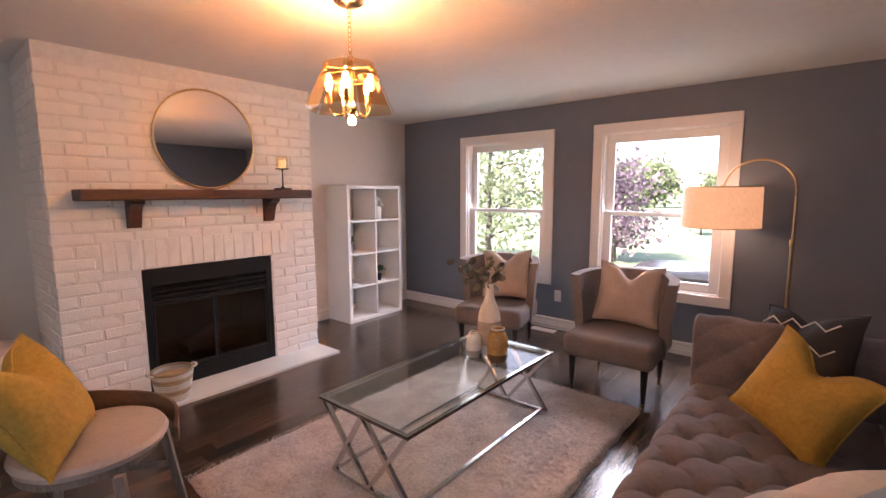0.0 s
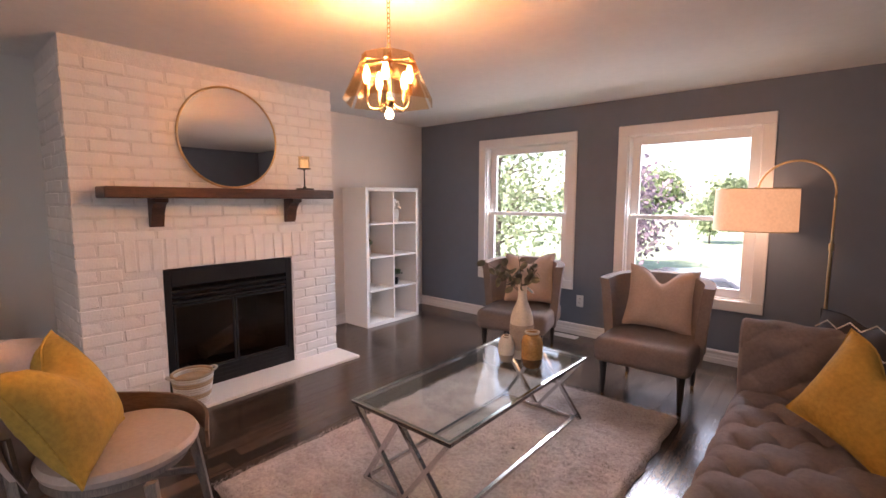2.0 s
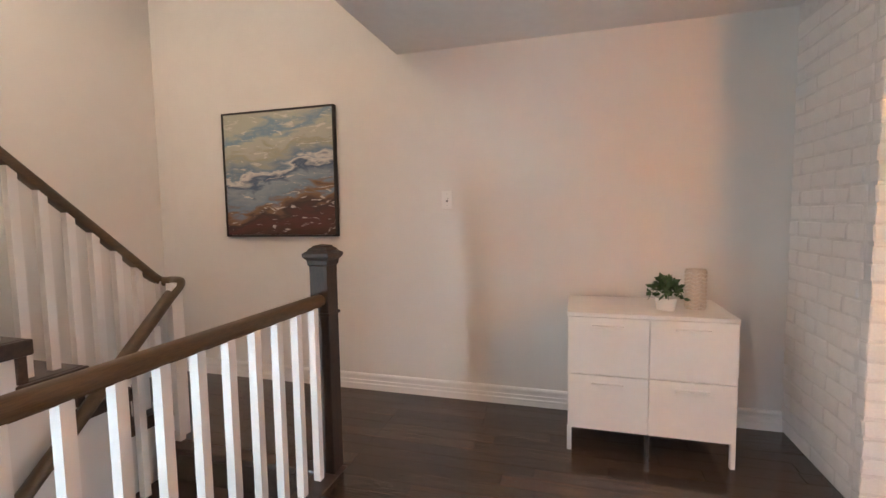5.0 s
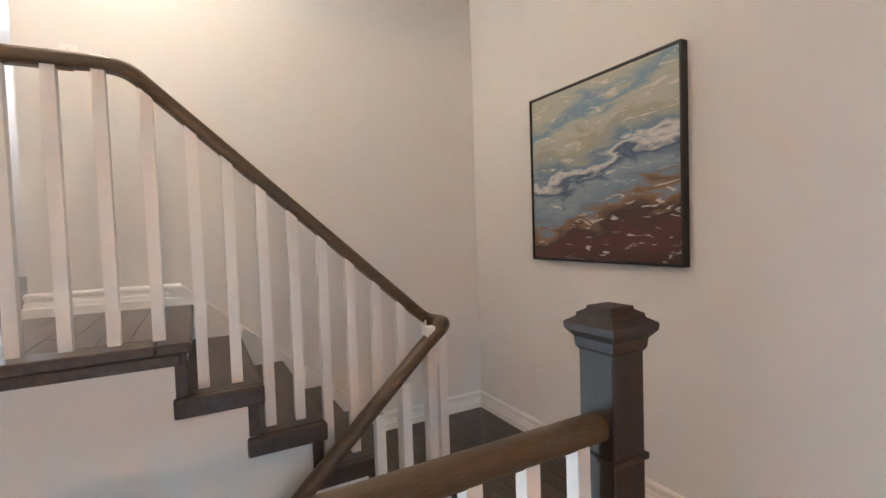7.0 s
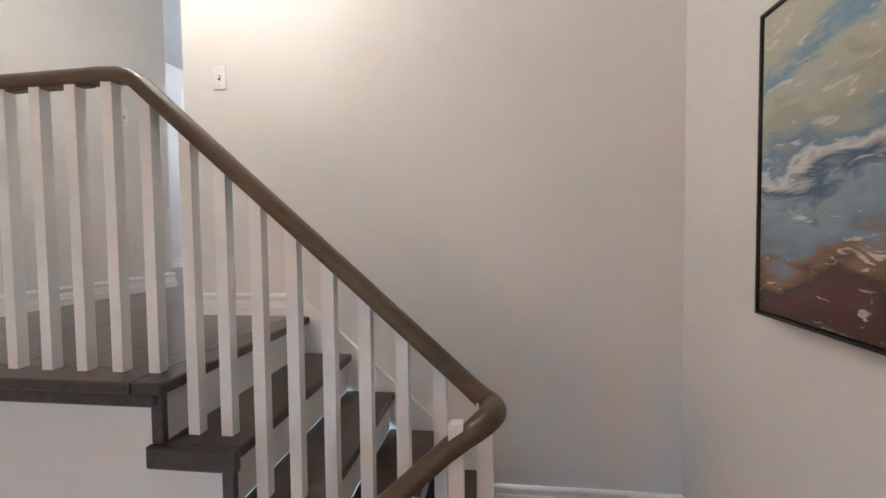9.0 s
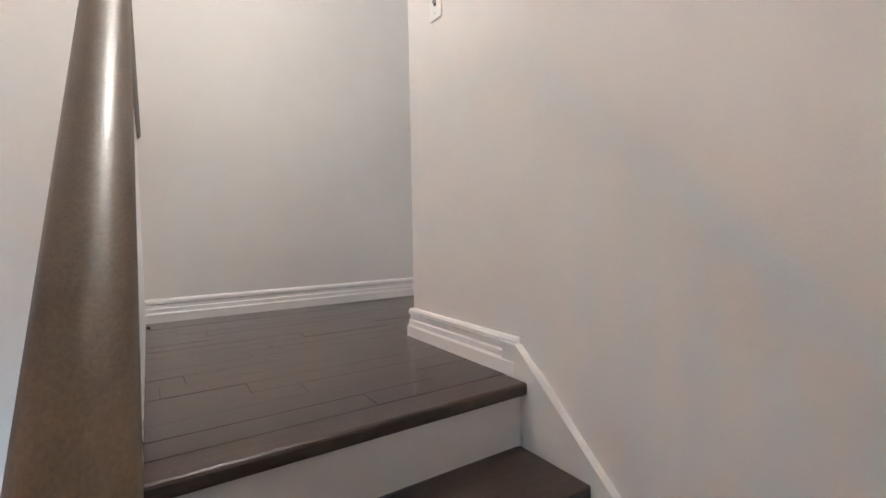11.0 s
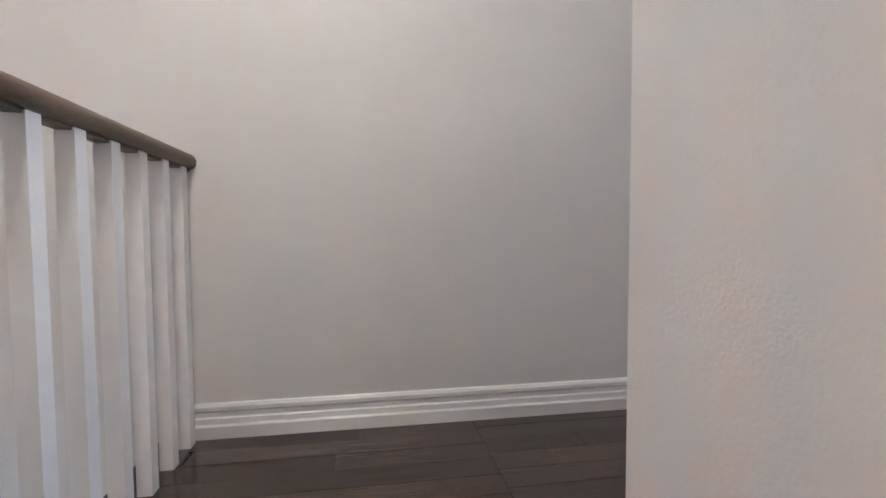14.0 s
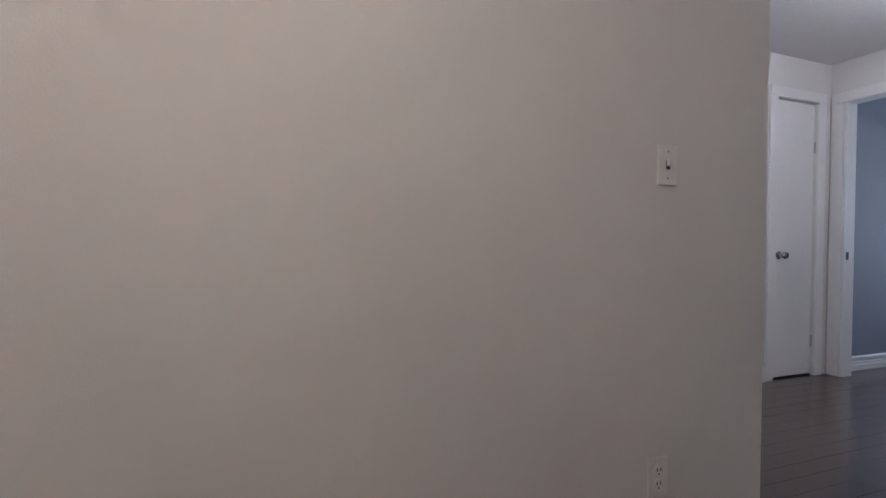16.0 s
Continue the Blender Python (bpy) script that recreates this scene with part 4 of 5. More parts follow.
def armchair(at, turn):
    """Wing-backed slipper chair that looks towards its own -y."""
    c = thing("armchair", "taupe upholstered barrel-back armchair with black tapered legs", "armchair", "pair of armchairs", at=at, turn=turn)
    part("seat", boxes((-0.30, 0.30, -0.34, 0.26, 0.255, 0.425), bevel=0.05, segments=5), M_TAUPE, c, smooth=True)
    bm = bmesh.new()
    prof = []
    for k in range(25):
        a = math.pi * (k / 24)
        prof.append((a, 0.335 * math.cos(a), 0.02 + 0.30 * math.sin(a) ** 0.75))
    rows_ = []
    for j, (zz, flare) in enumerate(((0.26, 0.92), (0.42, 0.97), (0.58, 1.01), (0.72, 1.05), (0.80, 1.08), (0.822, 1.085))):
        row = []
        for a, px, py in prof:
            wing = 1 - 0.13 * (1 - math.sin(a)) * (j / 5) ** 2
            top = zz - (0.035 * (1 - math.sin(a)) if j >= 4 else 0)
            row.append(Vector((px * flare, py * flare - 0.05 + (0.03 * j / 5) * math.sin(a) - (0.03 * (1 - math.sin(a)) * j / 5), top)))
        rows_.append(row)
    th = 0.065
    outer = [[bm.verts.new(v) for v in row] for row in rows_]
    inner = []
    for row in rows_:
        r2 = []
        for (a, px, py), v in zip(prof, row):
            d = Vector((-math.cos(a), -math.sin(a), 0))
            r2.append(bm.verts.new(v + d * th + Vector((0, 0, -0.004))))
        inner.append(r2)
    for g in (outer, inner):
        for r0, r1 in zip(g, g[1:]):
            for k in range(24):
                bm.faces.new((r0[k], r0[k + 1], r1[k + 1], r1[k]))
    for k in range(24):
        bm.faces.new((outer[-1][k], outer[-1][k + 1], inner[-1][k + 1], inner[-1][k]))
        bm.faces.new((outer[0][k], outer[0][k + 1], inner[0][k + 1], inner[0][k]))
    for j in range(5):
        for k in (0, 24):
            bm.faces.new((outer[j][k], outer[j + 1][k], inner[j + 1][k], inner[j][k]))
    bmesh.ops.bevel(bm, geom=[e for e in bm.edges if len(e.link_faces) == 2 and e.calc_face_angle(0) > 1.0], offset=0.022, segments=4, affect="EDGES")
    part("backrest", bm, M_TAUPE, c, smooth=True)
    for px, pz in ((-0.21, 0.66), (0.21, 0.66), (-0.09, 0.70), (0.09, 0.70), (0, 0.58)):
        part("button", shifted(lathe([(0.011, 0), (0.009, 0.006), (0, 0.008)], 12, False), pose(px, 0.255 - abs(px) * 0.35, pz, 90, 0, 0)), M_TAUPE, c)
    for px, py in ((-0.235, -0.27), (0.235, -0.27), (-0.22, 0.20), (0.22, 0.20)):
        leg = part("leg", shifted(lathe([(0.011, 0.0), (0.013, 0.03), (0.026, 0.258), (0.0, 0.258)], 14, False), Matrix.Translation((px * 1.02, py + (0.03 if py > 0 else -0.012), 0))), M_DARKLEG, c, smooth=True)
        part("ferrule", shifted(lathe([(0.0115, 0.0), (0.0138, 0.03), (0.012, 0.03)], 14, False), Matrix.Translation((px * 1.02, py + (0.03 if py > 0 else -0.012), 0))), M_BRASS, leg)
    return c


CH2 = (-0.735, 3.17, 0)
CH1 = (-1.88, 3.34, 0)
armchair(CH2, 2)
armchair(CH1, 14)
cushion("cushion", "dusty beige square cushion on the armchair", M_PINK, (CH2[0] - 0.015, CH2[1] + 0.10, 0.425), (-14, 3, 4), 0.46, 0.45, 0.15, 0.22, 3)
cushion("cushion", "dusty beige square cushion on the armchair", M_PINK, (CH1[0] + 0.02, CH1[1] + 0.09, 0.425), (-14, -3, 16), 0.46, 0.45, 0.15, 0.18, 5)

# side chair with bentwood back
sc = thing("side_chair", "beige leather dining chair with bentwood and grey wood frame", "chair", at=(-1.755, 0.315, 0), turn=-38)
bm = lathe([(0.0, 0.0), (0.20, 0.0), (0.235, 0.012), (0.245, 0.035), (0.235, 0.055), (0.19, 0.066), (0.0, 0.070)], 48, False)
for v in bm.verts:
    f = 1.0 + (0.05 if v.co.y > 0 else -0.02)
    v.co.x *= 1.02 * (1 - 0.10 * max(0, -v.co.y) / 0.25)
    v.co.y *= f
part("seat", shifted(bm, pose(0, 0, 0.43)), M_CHAIRSEAT, sc, "pale beige leather seat", True)
part("seat_rail", shifted(lathe([(0.19, 0), (0.222, 0.004), (0.222, 0.03), (0.19, 0.03)], 40, False), pose(0, 0, 0.402)), M_GREYWOOD, sc, smooth=True)
bm = bmesh.new()
G = []
for j in range(13):
    row = []
    v = j / 12
    half = 0.225 * (1 - 0.42 * max(0, (v - 0.45) / 0.55) ** 2.2) * (0.80 + 0.2 * min(1, v / 0.3))
    if v > 0.93:
        half *= 0.86
    for i in range(17):
        u = 2 * i / 16 - 1
        row.append(Vector((u * half, -0.235 - 0.10 * v + 0.055 * u * u, 0.42 + 0.44 * v - 0.020 * u * u * v)))
    G.append(row)
fr = [[bm.verts.new(p) for p in r] for r in G]
bk = [[bm.verts.new(p + Vector((0, -0.045 * (1 - 0.5 * abs(2 * i / 16 - 1) ** 4), 0))) for i, p in enumerate(r)] for r in G]
for g in (fr, bk):
    for j in range(12):
        for i in range(16):
            bm.faces.new((g[j][i], g[j][i + 1], g[j + 1][i + 1], g[j + 1][i]))
edge = [(0, i) for i in range(17)] + [(j, 16) for j in range(1, 13)] + [(12, i) for i in range(15, -1, -1)] + [(j, 0) for j in range(11, 0, -1)]
for (j0, i0), (j1, i1) in zip(edge, edge[1:] + edge[:1]):
    bm.faces.new((fr[j0][i0], fr[j1][i1], bk[j1][i1], bk[j0][i0]))
bmesh.ops.bevel(bm, geom=[e for e in bm.edges if len(e.link_faces) == 2 and e.calc_face_angle(0) > 0.9], offset=0.012, segments=3, affect="EDGES")
part("backrest", bm, M_CHAIRSEAT, sc, "pale beige padded back", True)
part("bentwood_arm", sweep(smooth_line([(-0.245, -0.15, 0.52), (-0.262, -0.02, 0.505), (-0.262, 0.12, 0.485), (-0.21, 0.235, 0.445), (-0.10, 0.262, 0.40)], 2), [(-0.006, -0.045), (0.006, -0.045), (0.006, 0.045), (-0.006, 0.045)]), M_BENT, sc, "brown bentwood side", True)
for px, py, top in ((-0.18, 0.17, 0.39), (0.18, 0.17, 0.39), (-0.18, -0.20, 0.60), (0.18, -0.20, 0.60)):
    part("leg", sweep([(px * 1.25, py * 1.35, 0), (px * 1.05, py * 1.02, 0.415)] + ([(px * 1.0, py * 1.16, top)] if py < 0 else []), [(-0.016, -0.012), (0.016, -0.012), (0.016, 0.012), (-0.016, 0.012)],
                      scales=[0.75, 1.1] + ([0.9] if py < 0 else [])), M_GREYWOOD, sc)
for s in (-1, 1):
    part("stretcher", sweep([(s * 0.205, 0.20, 0.22), (s * 0.205, -0.235, 0.22)], [(-0.008, -0.012), (0.008, -0.012), (0.008, 0.012), (-0.008, 0.012)]), M_GREYWOOD, sc)
cushion("cushion", "mustard yellow velvet cushion on the side chair", M_YELLOW, (-1.69, 0.262, 0.490), (27, 4, -29), 0.42, 0.42, 0.19, 0.16, 8)

# ---- sofa ----
sofa = thing("chesterfield_sofa", "grey-brown deep-buttoned chesterfield sofa", "sofa")
SX0, SX1, SY0_, SY1_ = -0.165, 0.80, 0.50, 2.68


def tufted(u0, u1, v0, v1, place, pitch_u=0.088, pitch_v=0.102, depth=0.046, n=(120, 280), edge=0.06):
    """A buttoned quilt: place(u, v, lift) gives its points."""
    bm = bmesh.new()
    g = []
    for j in range(n[1] + 1):
        row = []
        for i in range(n[0] + 1):
            u, v = u0 + (u1 - u0) * i / n[0], v0 + (v1 - v0) * j / n[1]
            a, b = u / pitch_u + v / pitch_v, u / pitch_u - v / pitch_v
            sa, sb = abs(math.sin(math.pi * a / 2)), abs(math.sin(math.pi * b / 2))
            m, q = round(a / 2), round(b / 2)
            d = math.hypot(u - (m + q) * pitch_u, v - (m - q) * pitch_v)
            lift = depth * (0.16 * math.sqrt(sa * sb) - 0.95 * math.exp(-(d / 0.030) ** 1.1) - 0.13 * math.exp(-sa / 0.07) - 0.13 * math.exp(-sb / 0.07))
            lift += 0.003 * noise.noise((u * 14, v * 14, 1.0))
            row.append(bm.verts.new(place(u, v, lift)))
        g.append(row)
    for j in range(n[1]):
        for i in range(n[0]):
            bm.faces.new((g[j][i], g[j][i + 1], g[j + 1][i + 1], g[j + 1][i]))
    return bm


def seat_place(u, v, lift):
    d = SX0 + u
    roll = max(0.0, 0.07 - u)
    return Vector((SX0 + 0.07 - 0.07 * math.sin(min(1, roll / 0.07) * math.pi / 2) if u < 0.07 else d, v, 0.415 + lift - 0.07 * (1 - math.cos(min(1, roll / 0.07) * math.pi / 2))))


part("seat_cushion", tufted(0.0, 0.76, SY0_ + 0.13, SY1_ - 0.13, seat_place, 0.120, 0.112, 0.050), M_SOFA, sofa, "deep-buttoned seat", True)
part("frame", boxes((SX0, SX1, SY0_ + 0.02, SY1_ - 0.02, 0.10, 0.345), bevel=0.02), M_SOFA, sofa, smooth=True)


def back_place(u, v, lift):
    """u runs up the back and over its rolled top."""
    if u < 0.26:
        return Vector((0.565 + 0.10 * u - lift, v, 0.40 + u))
    a = (u - 0.26) / 0.085
    a = min(a, 3.6)
    return Vector((0.675 - (0.085 + lift) * math.cos(a), v, 0.675 + (0.085 + lift) * math.sin(a)))


part("backrest", tufted(0.0, 0.56, SY0_ + 0.02, SY1_ - 0.02, back_place, 0.088, 0.102, 0.028), M_SOFA, sofa, "deep-buttoned rolled back", True)
part("back_panel", boxes((0.60, 0.74, SY0_ + 0.02, SY1_ - 0.02, 0.10, 0.66), bevel=0.02), M_SOFA, sofa)


def arm_place(side):
    yc = SY1_ - 0.10 if side > 0 else SY0_ + 0.10

    def place(u, v, lift):
        if u < 0.24:
            return Vector((v, yc - side * (0.10 + lift), 0.42 + u))
        a = min((u - 0.24) / 0.10, 3.5)
        return Vector((v, yc - side * (0.10 + lift) * math.cos(a), 0.66 + (0.10 + lift) * math.sin(a)))
    return place


for side in (1, -1):
    part("armrest", tufted(0.0, 0.58, SX0 + 0.03, 0.72, arm_place(side), 0.088, 0.102, 0.018, (84, 120)), M_SOFA, sofa, "rolled buttoned arm", True)
    yc = SY1_ - 0.10 if side > 0 else SY0_ + 0.10
    part("arm_front", boxes((SX0 + 0.01, SX0 + 0.06, yc - 0.088, yc + 0.088, 0.10, 0.67), bevel=0.02), M_SOFA, sofa, smooth=True)
    part("arm_scroll", shifted(lathe([(0.0, 0), (0.088, 0), (0.094, 0.012), (0.094, 0.04), (0.084, 0.05), (0.0, 0.052)], 32, False), pose(SX0 + 0.06, yc, 0.662, 0, -90, 0)), M_SOFA, sofa, smooth=True)
for px in (SX0 + 0.07, 0.68):
    for py in (SY0_ + 0.08, SY1_ - 0.08):
        part("foot", shifted(lathe([(0.02, 0), (0.03, 0.10), (0, 0.10)], 14, False), Matrix.Translation((px, py, 0))), M_DARKLEG, sofa)
cushion("cushion", "mustard yellow velvet cushion on the sofa", M_YELLOW, (0.215, 2.07, 0.43), (-22, 17, -38), 0.41, 0.40, 0.17, 0.20, 12)
dk = cushion("cushion", "black cushion with white zigzag lines on the sofa", M_DARKCUSH, (0.275, 2.46, 0.455), (-18, -8, -42), 0.48, 0.42, 0.15, 0.12, 15)
for r in range(3):
    zz = [Vector((-0.19 + 0.054 * k, -0.062, 0.10 + r * 0.11 + (0.035 if k % 2 else 0))) for k in range(8)]
    part("zigzag", sweep([p + Vector((0, -0.012 * (1 - abs(p.x) / 0.24), 0)) for p in zz], ring(0.0035, 5)), M_CREAM, dk, "white zigzag stitching")
cushion("cushion", "cream cloth cushion on the sofa", M_CREAM, (0.19, 1.25, 0.42), (-35, 0, -123), 0.46, 0.46, 0.16, 0.08, 21)

# ---- arc floor lamp ----
fl = thing("arc_floor_lamp", "arched brass floor lamp with lit white drum shade", "floor lamp")
LX, LY = 0.165, 3.93
part("base", shifted(lathe([(0.0, 0), (0.14, 0), (0.142, 0.012), (0.135, 0.022), (0.0, 0.026)], 40, False), Matrix.Translation((LX, LY, 0))), M_BRASS, fl, smooth=True)
part("pole", sweep([(LX, LY, 0.02), (LX, LY, 1.02)], ring(0.011, 14)), M_GOLD, fl, smooth=True)
part("collar", shifted(lathe([(0.012, 0), (0.016, 0.005), (0.016, 0.05), (0.012, 0.055)], 16), Matrix.Translation((LX, LY, 1.0))), M_GOLD, fl, smooth=True)
part("arc_tube", sweep([(LX, LY, 1.02), (LX, LY, 1.36)] + arc((LX - 0.218, LY - 0.02, 1.40), 0.218, 0, 172, 24, ((1, 0, 0), (0, 0, 1)))[0:] + [(LX - 0.442, LY - 0.02, 1.40)], ring(0.008, 12)), M_GOLD, fl, smooth=True)
sh = (LX - 0.442, LY - 0.02)
shade = part("shade", shifted(lathe([(0.262, 1.125), (0.256, 1.425), (0.252, 1.425), (0.258, 1.125)], 56, False), Matrix.Translation((*sh, 0))), M_SHADE, fl, "lit white linen drum shade", True)
part("shade_rim", sweep(arc((*sh, 1.425), 0.255, 0, 360, 48, ((1, 0, 0), (0, 1, 0))), ring(0.003, 6), ends=False), M_GOLD, shade)
part("shade_rim", sweep(arc((*sh, 1.125), 0.261, 0, 360, 48, ((1, 0, 0), (0, 1, 0))), ring(0.003, 6), ends=False), M_GOLD, shade)
part("spider", boxes((sh[0] - 0.255, sh[0] + 0.255, sh[1] - 0.003, sh[1] + 0.003, 1.40, 1.406), (sh[0] - 0.012, sh[0] + 0.012, sh[1] - 0.012, sh[1] + 0.012, 1.30, 1.44)), M_GOLD, fl)

# ---- pendant ----
pen = thing("pendant_lamp", "brass pendant lamp with amber glass panels and lit bulbs", "pendant lamp", at=(*PENDANT, 0))
part("canopy", lathe([(0.0, CEIL), (0.068, CEIL), (0.068, CEIL - 0.012), (0.050, CEIL - 0.024), (0.012, CEIL - 0.030), (0.0, CEIL - 0.036)], 36, False), M_BRASS, pen, smooth=True)
for k in range(10):
    z = CEIL - 0.045 - k * 0.021
    ax = ((1, 0, 0), (0, 0, 1)) if k % 2 else ((0, 1, 0), (0, 0, 1))
    part("chain_link", sweep([(p.x * 0.62, p.y * 0.62, z + (p.z - z)) for p in arc((0, 0, z), 0.014, 0, 360, 12, ax)], ring(0.0022, 6), up=(1, 0.3, 0.2), ends=False), M_BRASS, pen)
part("loop", sweep(arc((0, 0, 1.998), 0.016, 0, 360, 16, ((1, 0, 0), (0, 0, 1))), ring(0.0025, 6), up=(0, 1, 0), ends=False), M_BRASS, pen)
part("stem", lathe([(0.0, 1.985), (0.010, 1.985), (0.012, 1.95), (0.008, 1.93), (0.009, 1.80), (0.024, 1.785), (0.026, 1.765), (0.016, 1.745), (0.0, 1.738)], 20, False), M_BRASS, pen, smooth=True)
P = 6
for k in range(P):
    a0, a1 = (k + 0.06) * math.tau / P + 0.2, (k + 0.94) * math.tau / P + 0.2
    def P3(a, r, z):
        return Vector((r * math.cos(a), r * math.sin(a), z))
    am = (a0 + a1) / 2
    bm = bmesh.new()
    rt, rb, zt, zb = 0.112, 0.212, 1.972, 1.768
    quad = [P3(a0, rb, zb), P3(a1, rb, zb), P3(a1, rt, zt), P3(a0, rt, zt)]
    inw = Vector((-math.cos(am), -math.sin(am), 0)) * 0.005
    f = bm.faces.new([bm.verts.new(p) for p in quad])
    g = bmesh.ops.extrude_face_region(bm, geom=[f])
    bmesh.ops.translate(bm, vec=inw, verts=[v for v in g["geom"] if isinstance(v, bmesh.types.BMVert)])
    part("glass_panel", bm, M_AMBERGLASS, pen, "amber tinted glass panel")
    aj = (k) * math.tau / P + 0.2
    part("clip", shifted(boxes((-0.006, 0.006, -0.010, 0.010, -0.016, 0.016), bevel=0.002), Matrix.Translation(P3(aj, 0.118, 1.945)) @ pose(0, 0, 0, 0, 0, math.degrees(aj))), M_BRASS, pen)
    part("spoke", sweep([P3(aj, 0.012, 1.952), P3(aj, 0.116, 1.945)], ring(0.003, 6)), M_BRASS, pen)
part("ring_band", sweep(arc((0, 0, 1.912), 0.128, 0, 360, 36, ((1, 0, 0), (0, 1, 0))), [(-0.001, -0.005), (0.001, -0.005), (0.001, 0.005), (-0.001, 0.005)], ends=False), M_BRASS, pen)
for k in range(5):
    a = k * math.tau / 5 + 0.35
    c, s = math.cos(a), math.sin(a)
    pts = [Vector((0.020 * c, 0.020 * s, 1.768)), Vector((0.045 * c, 0.045 * s, 1.742)), Vector((0.085 * c, 0.085 * s, 1.742)), Vector((0.098 * c, 0.098 * s, 1.775)), Vector((0.098 * c, 0.098 * s, 1.80))]
    arm = part("arm", sweep(smooth_line(pts, 2), ring(0.004, 8)), M_BRASS, pen, smooth=True)
    part("candle_sleeve", shifted(lathe([(0.012, 1.795), (0.012, 1.845), (0.0, 1.845)], 14, False), Matrix.Translation((0.098 * c, 0.098 * s, 0))), M_BRASS, arm, smooth=True)
    bulb = part("bulb", shifted(lathe([(0.008, 1.845), (0.015, 1.865), (0.016, 1.885), (0.009, 1.915), (0.0, 1.928)], 16, False), Matrix.Translation((0.098 * c, 0.098 * s, 0))), M_BULB, arm, "lit candle bulb", True)
    bulb.visible_shadow = False
down = part("bulb", lathe([(0.0, 1.700), (0.014, 1.704), (0.020, 1.718), (0.014, 1.738), (0.0, 1.742)], 18, False), M_BULB, pen, "lit bulb under the stem", True)
down.visible_shadow = False

# ceiling fittings over the stairs and hall
for nm, at, lb in (("ceiling_light", (-1.75, -3.15, TOP), "lit round flush ceiling light over stairs"), ("ceiling_light", (-0.40, -6.5, TOP), "lit round flush ceiling light in the hall")):
    c = thing(nm, lb, "ceiling light", at=at)
    part("base", lathe([(0.0, 0), (0.10, 0), (0.10, -0.02), (0.0, -0.02)], 32, False), M_CHROME, c, smooth=True)
    s = part("shade", lathe([(0.12, -0.02), (0.135, -0.05), (0.11, -0.085), (0.05, -0.10), (0.0, -0.102)], 32, False), M_PLAFOND, c, "lit frosted glass bowl", True)
    s.visible_shadow = False

# ---- bookcase ----
bc = thing("cube_bookcase", "white eight-cube bookcase mostly empty", "bookcase")
BX, BB, Y0, Y1, H = -3.457, W + 0.004, 2.905, 3.678, 1.470
T = 0.038
part("side", boxes((BB, BX, Y0, Y0 + T, 0, H), bevel=0.0015), M_WHITE, bc)
part("side", boxes((BB, BX, Y1 - T, Y1, 0, H), bevel=0.0015), M_WHITE, bc)
part("top", boxes((BB, BX, Y0 + T, Y1 - T, H - T, H), bevel=0.0015), M_WHITE, bc)
part("bottom", boxes((BB, BX, Y0 + T, Y1 - T, 0.0, T), bevel=0.0015), M_WHITE, bc)
cell = (H - 2 * T - 3 * 0.017) / 4
ymid = (Y0 + Y1) / 2
part("divider", boxes((BB, BX, ymid - 0.008, ymid + 0.008, T, H - T)), M_WHITE, bc)
SHELF = [T + k * (cell + 0.017) for k in range(4)]
for k in range(1, 4):
    for a, b_ in ((Y0 + T, ymid - 0.0085), (ymid + 0.0085, Y1 - T)):
        part("shelf", boxes((BB, BX, a, b_, SHELF[k] - 0.017, SHELF[k])), M_WHITE, bc)


def pot_plant(name, label, at, pot, r, h, leaves, spread, seed, material=None, droop=0.0, size=0.022):
    p = thing(name, label, "plant", at=at)
    part("pot", lathe([(0.0, 0), (r * 0.8, 0), (r, h), (r * 0.88, h), (r * 0.8, h * 0.8), (0.0, h * 0.8)], 24, False), pot, p, smooth=True)
    rg = random.Random(seed)
    stems = bmesh.new()
    spots = []
    for k in range(leaves // 8):
        a = rg.uniform(0, math.tau)
        l = rg.uniform(0.4, 1)
        tip = Vector((math.cos(a) * spread * l, math.sin(a) * spread * l, h + spread * (1.5 - 0.9 * l) - droop * l * 0.8 * spread))
        pts = [Vector((0, 0, h * 0.8)), Vector((tip.x * 0.35, tip.y * 0.35, h + spread * 0.9)), tip]
        sweep(smooth_line(pts, 2), ring(0.0012, 4), bm=stems)
        for q in range(8):
            s = rg.uniform(0.25, 1)
            spots.append(pts[0].lerp(pts[1], min(1, s * 2)) if s < 0.5 else pts[1].lerp(pts[2], s * 2 - 1))
    part("stems", stems, M_GREEN, p)
    part("foliage", leaf_cloud(spots, size, rg), material or M_GREEN, p)
    return p


M_TIN = mat("grey tin", (0.25, 0.25, 0.25), 0.5, 0.4)
pot_plant("potted_grass", "small green plant in grey pot on the bookcase", (-3.60, Y0 + 0.13, SHELF[2]), M_TIN, 0.042, 0.085, 160, 0.065, 2)
pot_plant("potted_plant", "small green plant in black pot on the bookcase", (-3.58, ymid + 0.12, SHELF[1]), M_BLACK, 0.045, 0.07, 200, 0.085, 5)
fig = thing("white_figurine", "white ceramic flower ornament on the bookcase", "ornament", at=(-3.58, ymid + 0.13, SHELF[3]))
part("stand", lathe([(0.0, 0), (0.045, 0), (0.048, 0.12), (0.038, 0.14), (0.0, 0.14)], 24, False), M_PLASTIC, fig, smooth=True)
bm = bmesh.new()
rg = random.Random(3)
for k in range(14):
    c = Vector((rg.uniform(-0.035, 0.035), rg.uniform(-0.05, 0.05), rg.uniform(0.15, 0.25)))
    bmesh.ops.create_icosphere(bm, subdivisions=1, radius=rg.uniform(0.018, 0.03), matrix=Matrix.LocRotScale(c, Euler((rg.random() * 3, rg.random() * 3, 0)), (1, 0.6, 0.8)))
part("petals", bm, M_PLASTIC, fig, smooth=True)

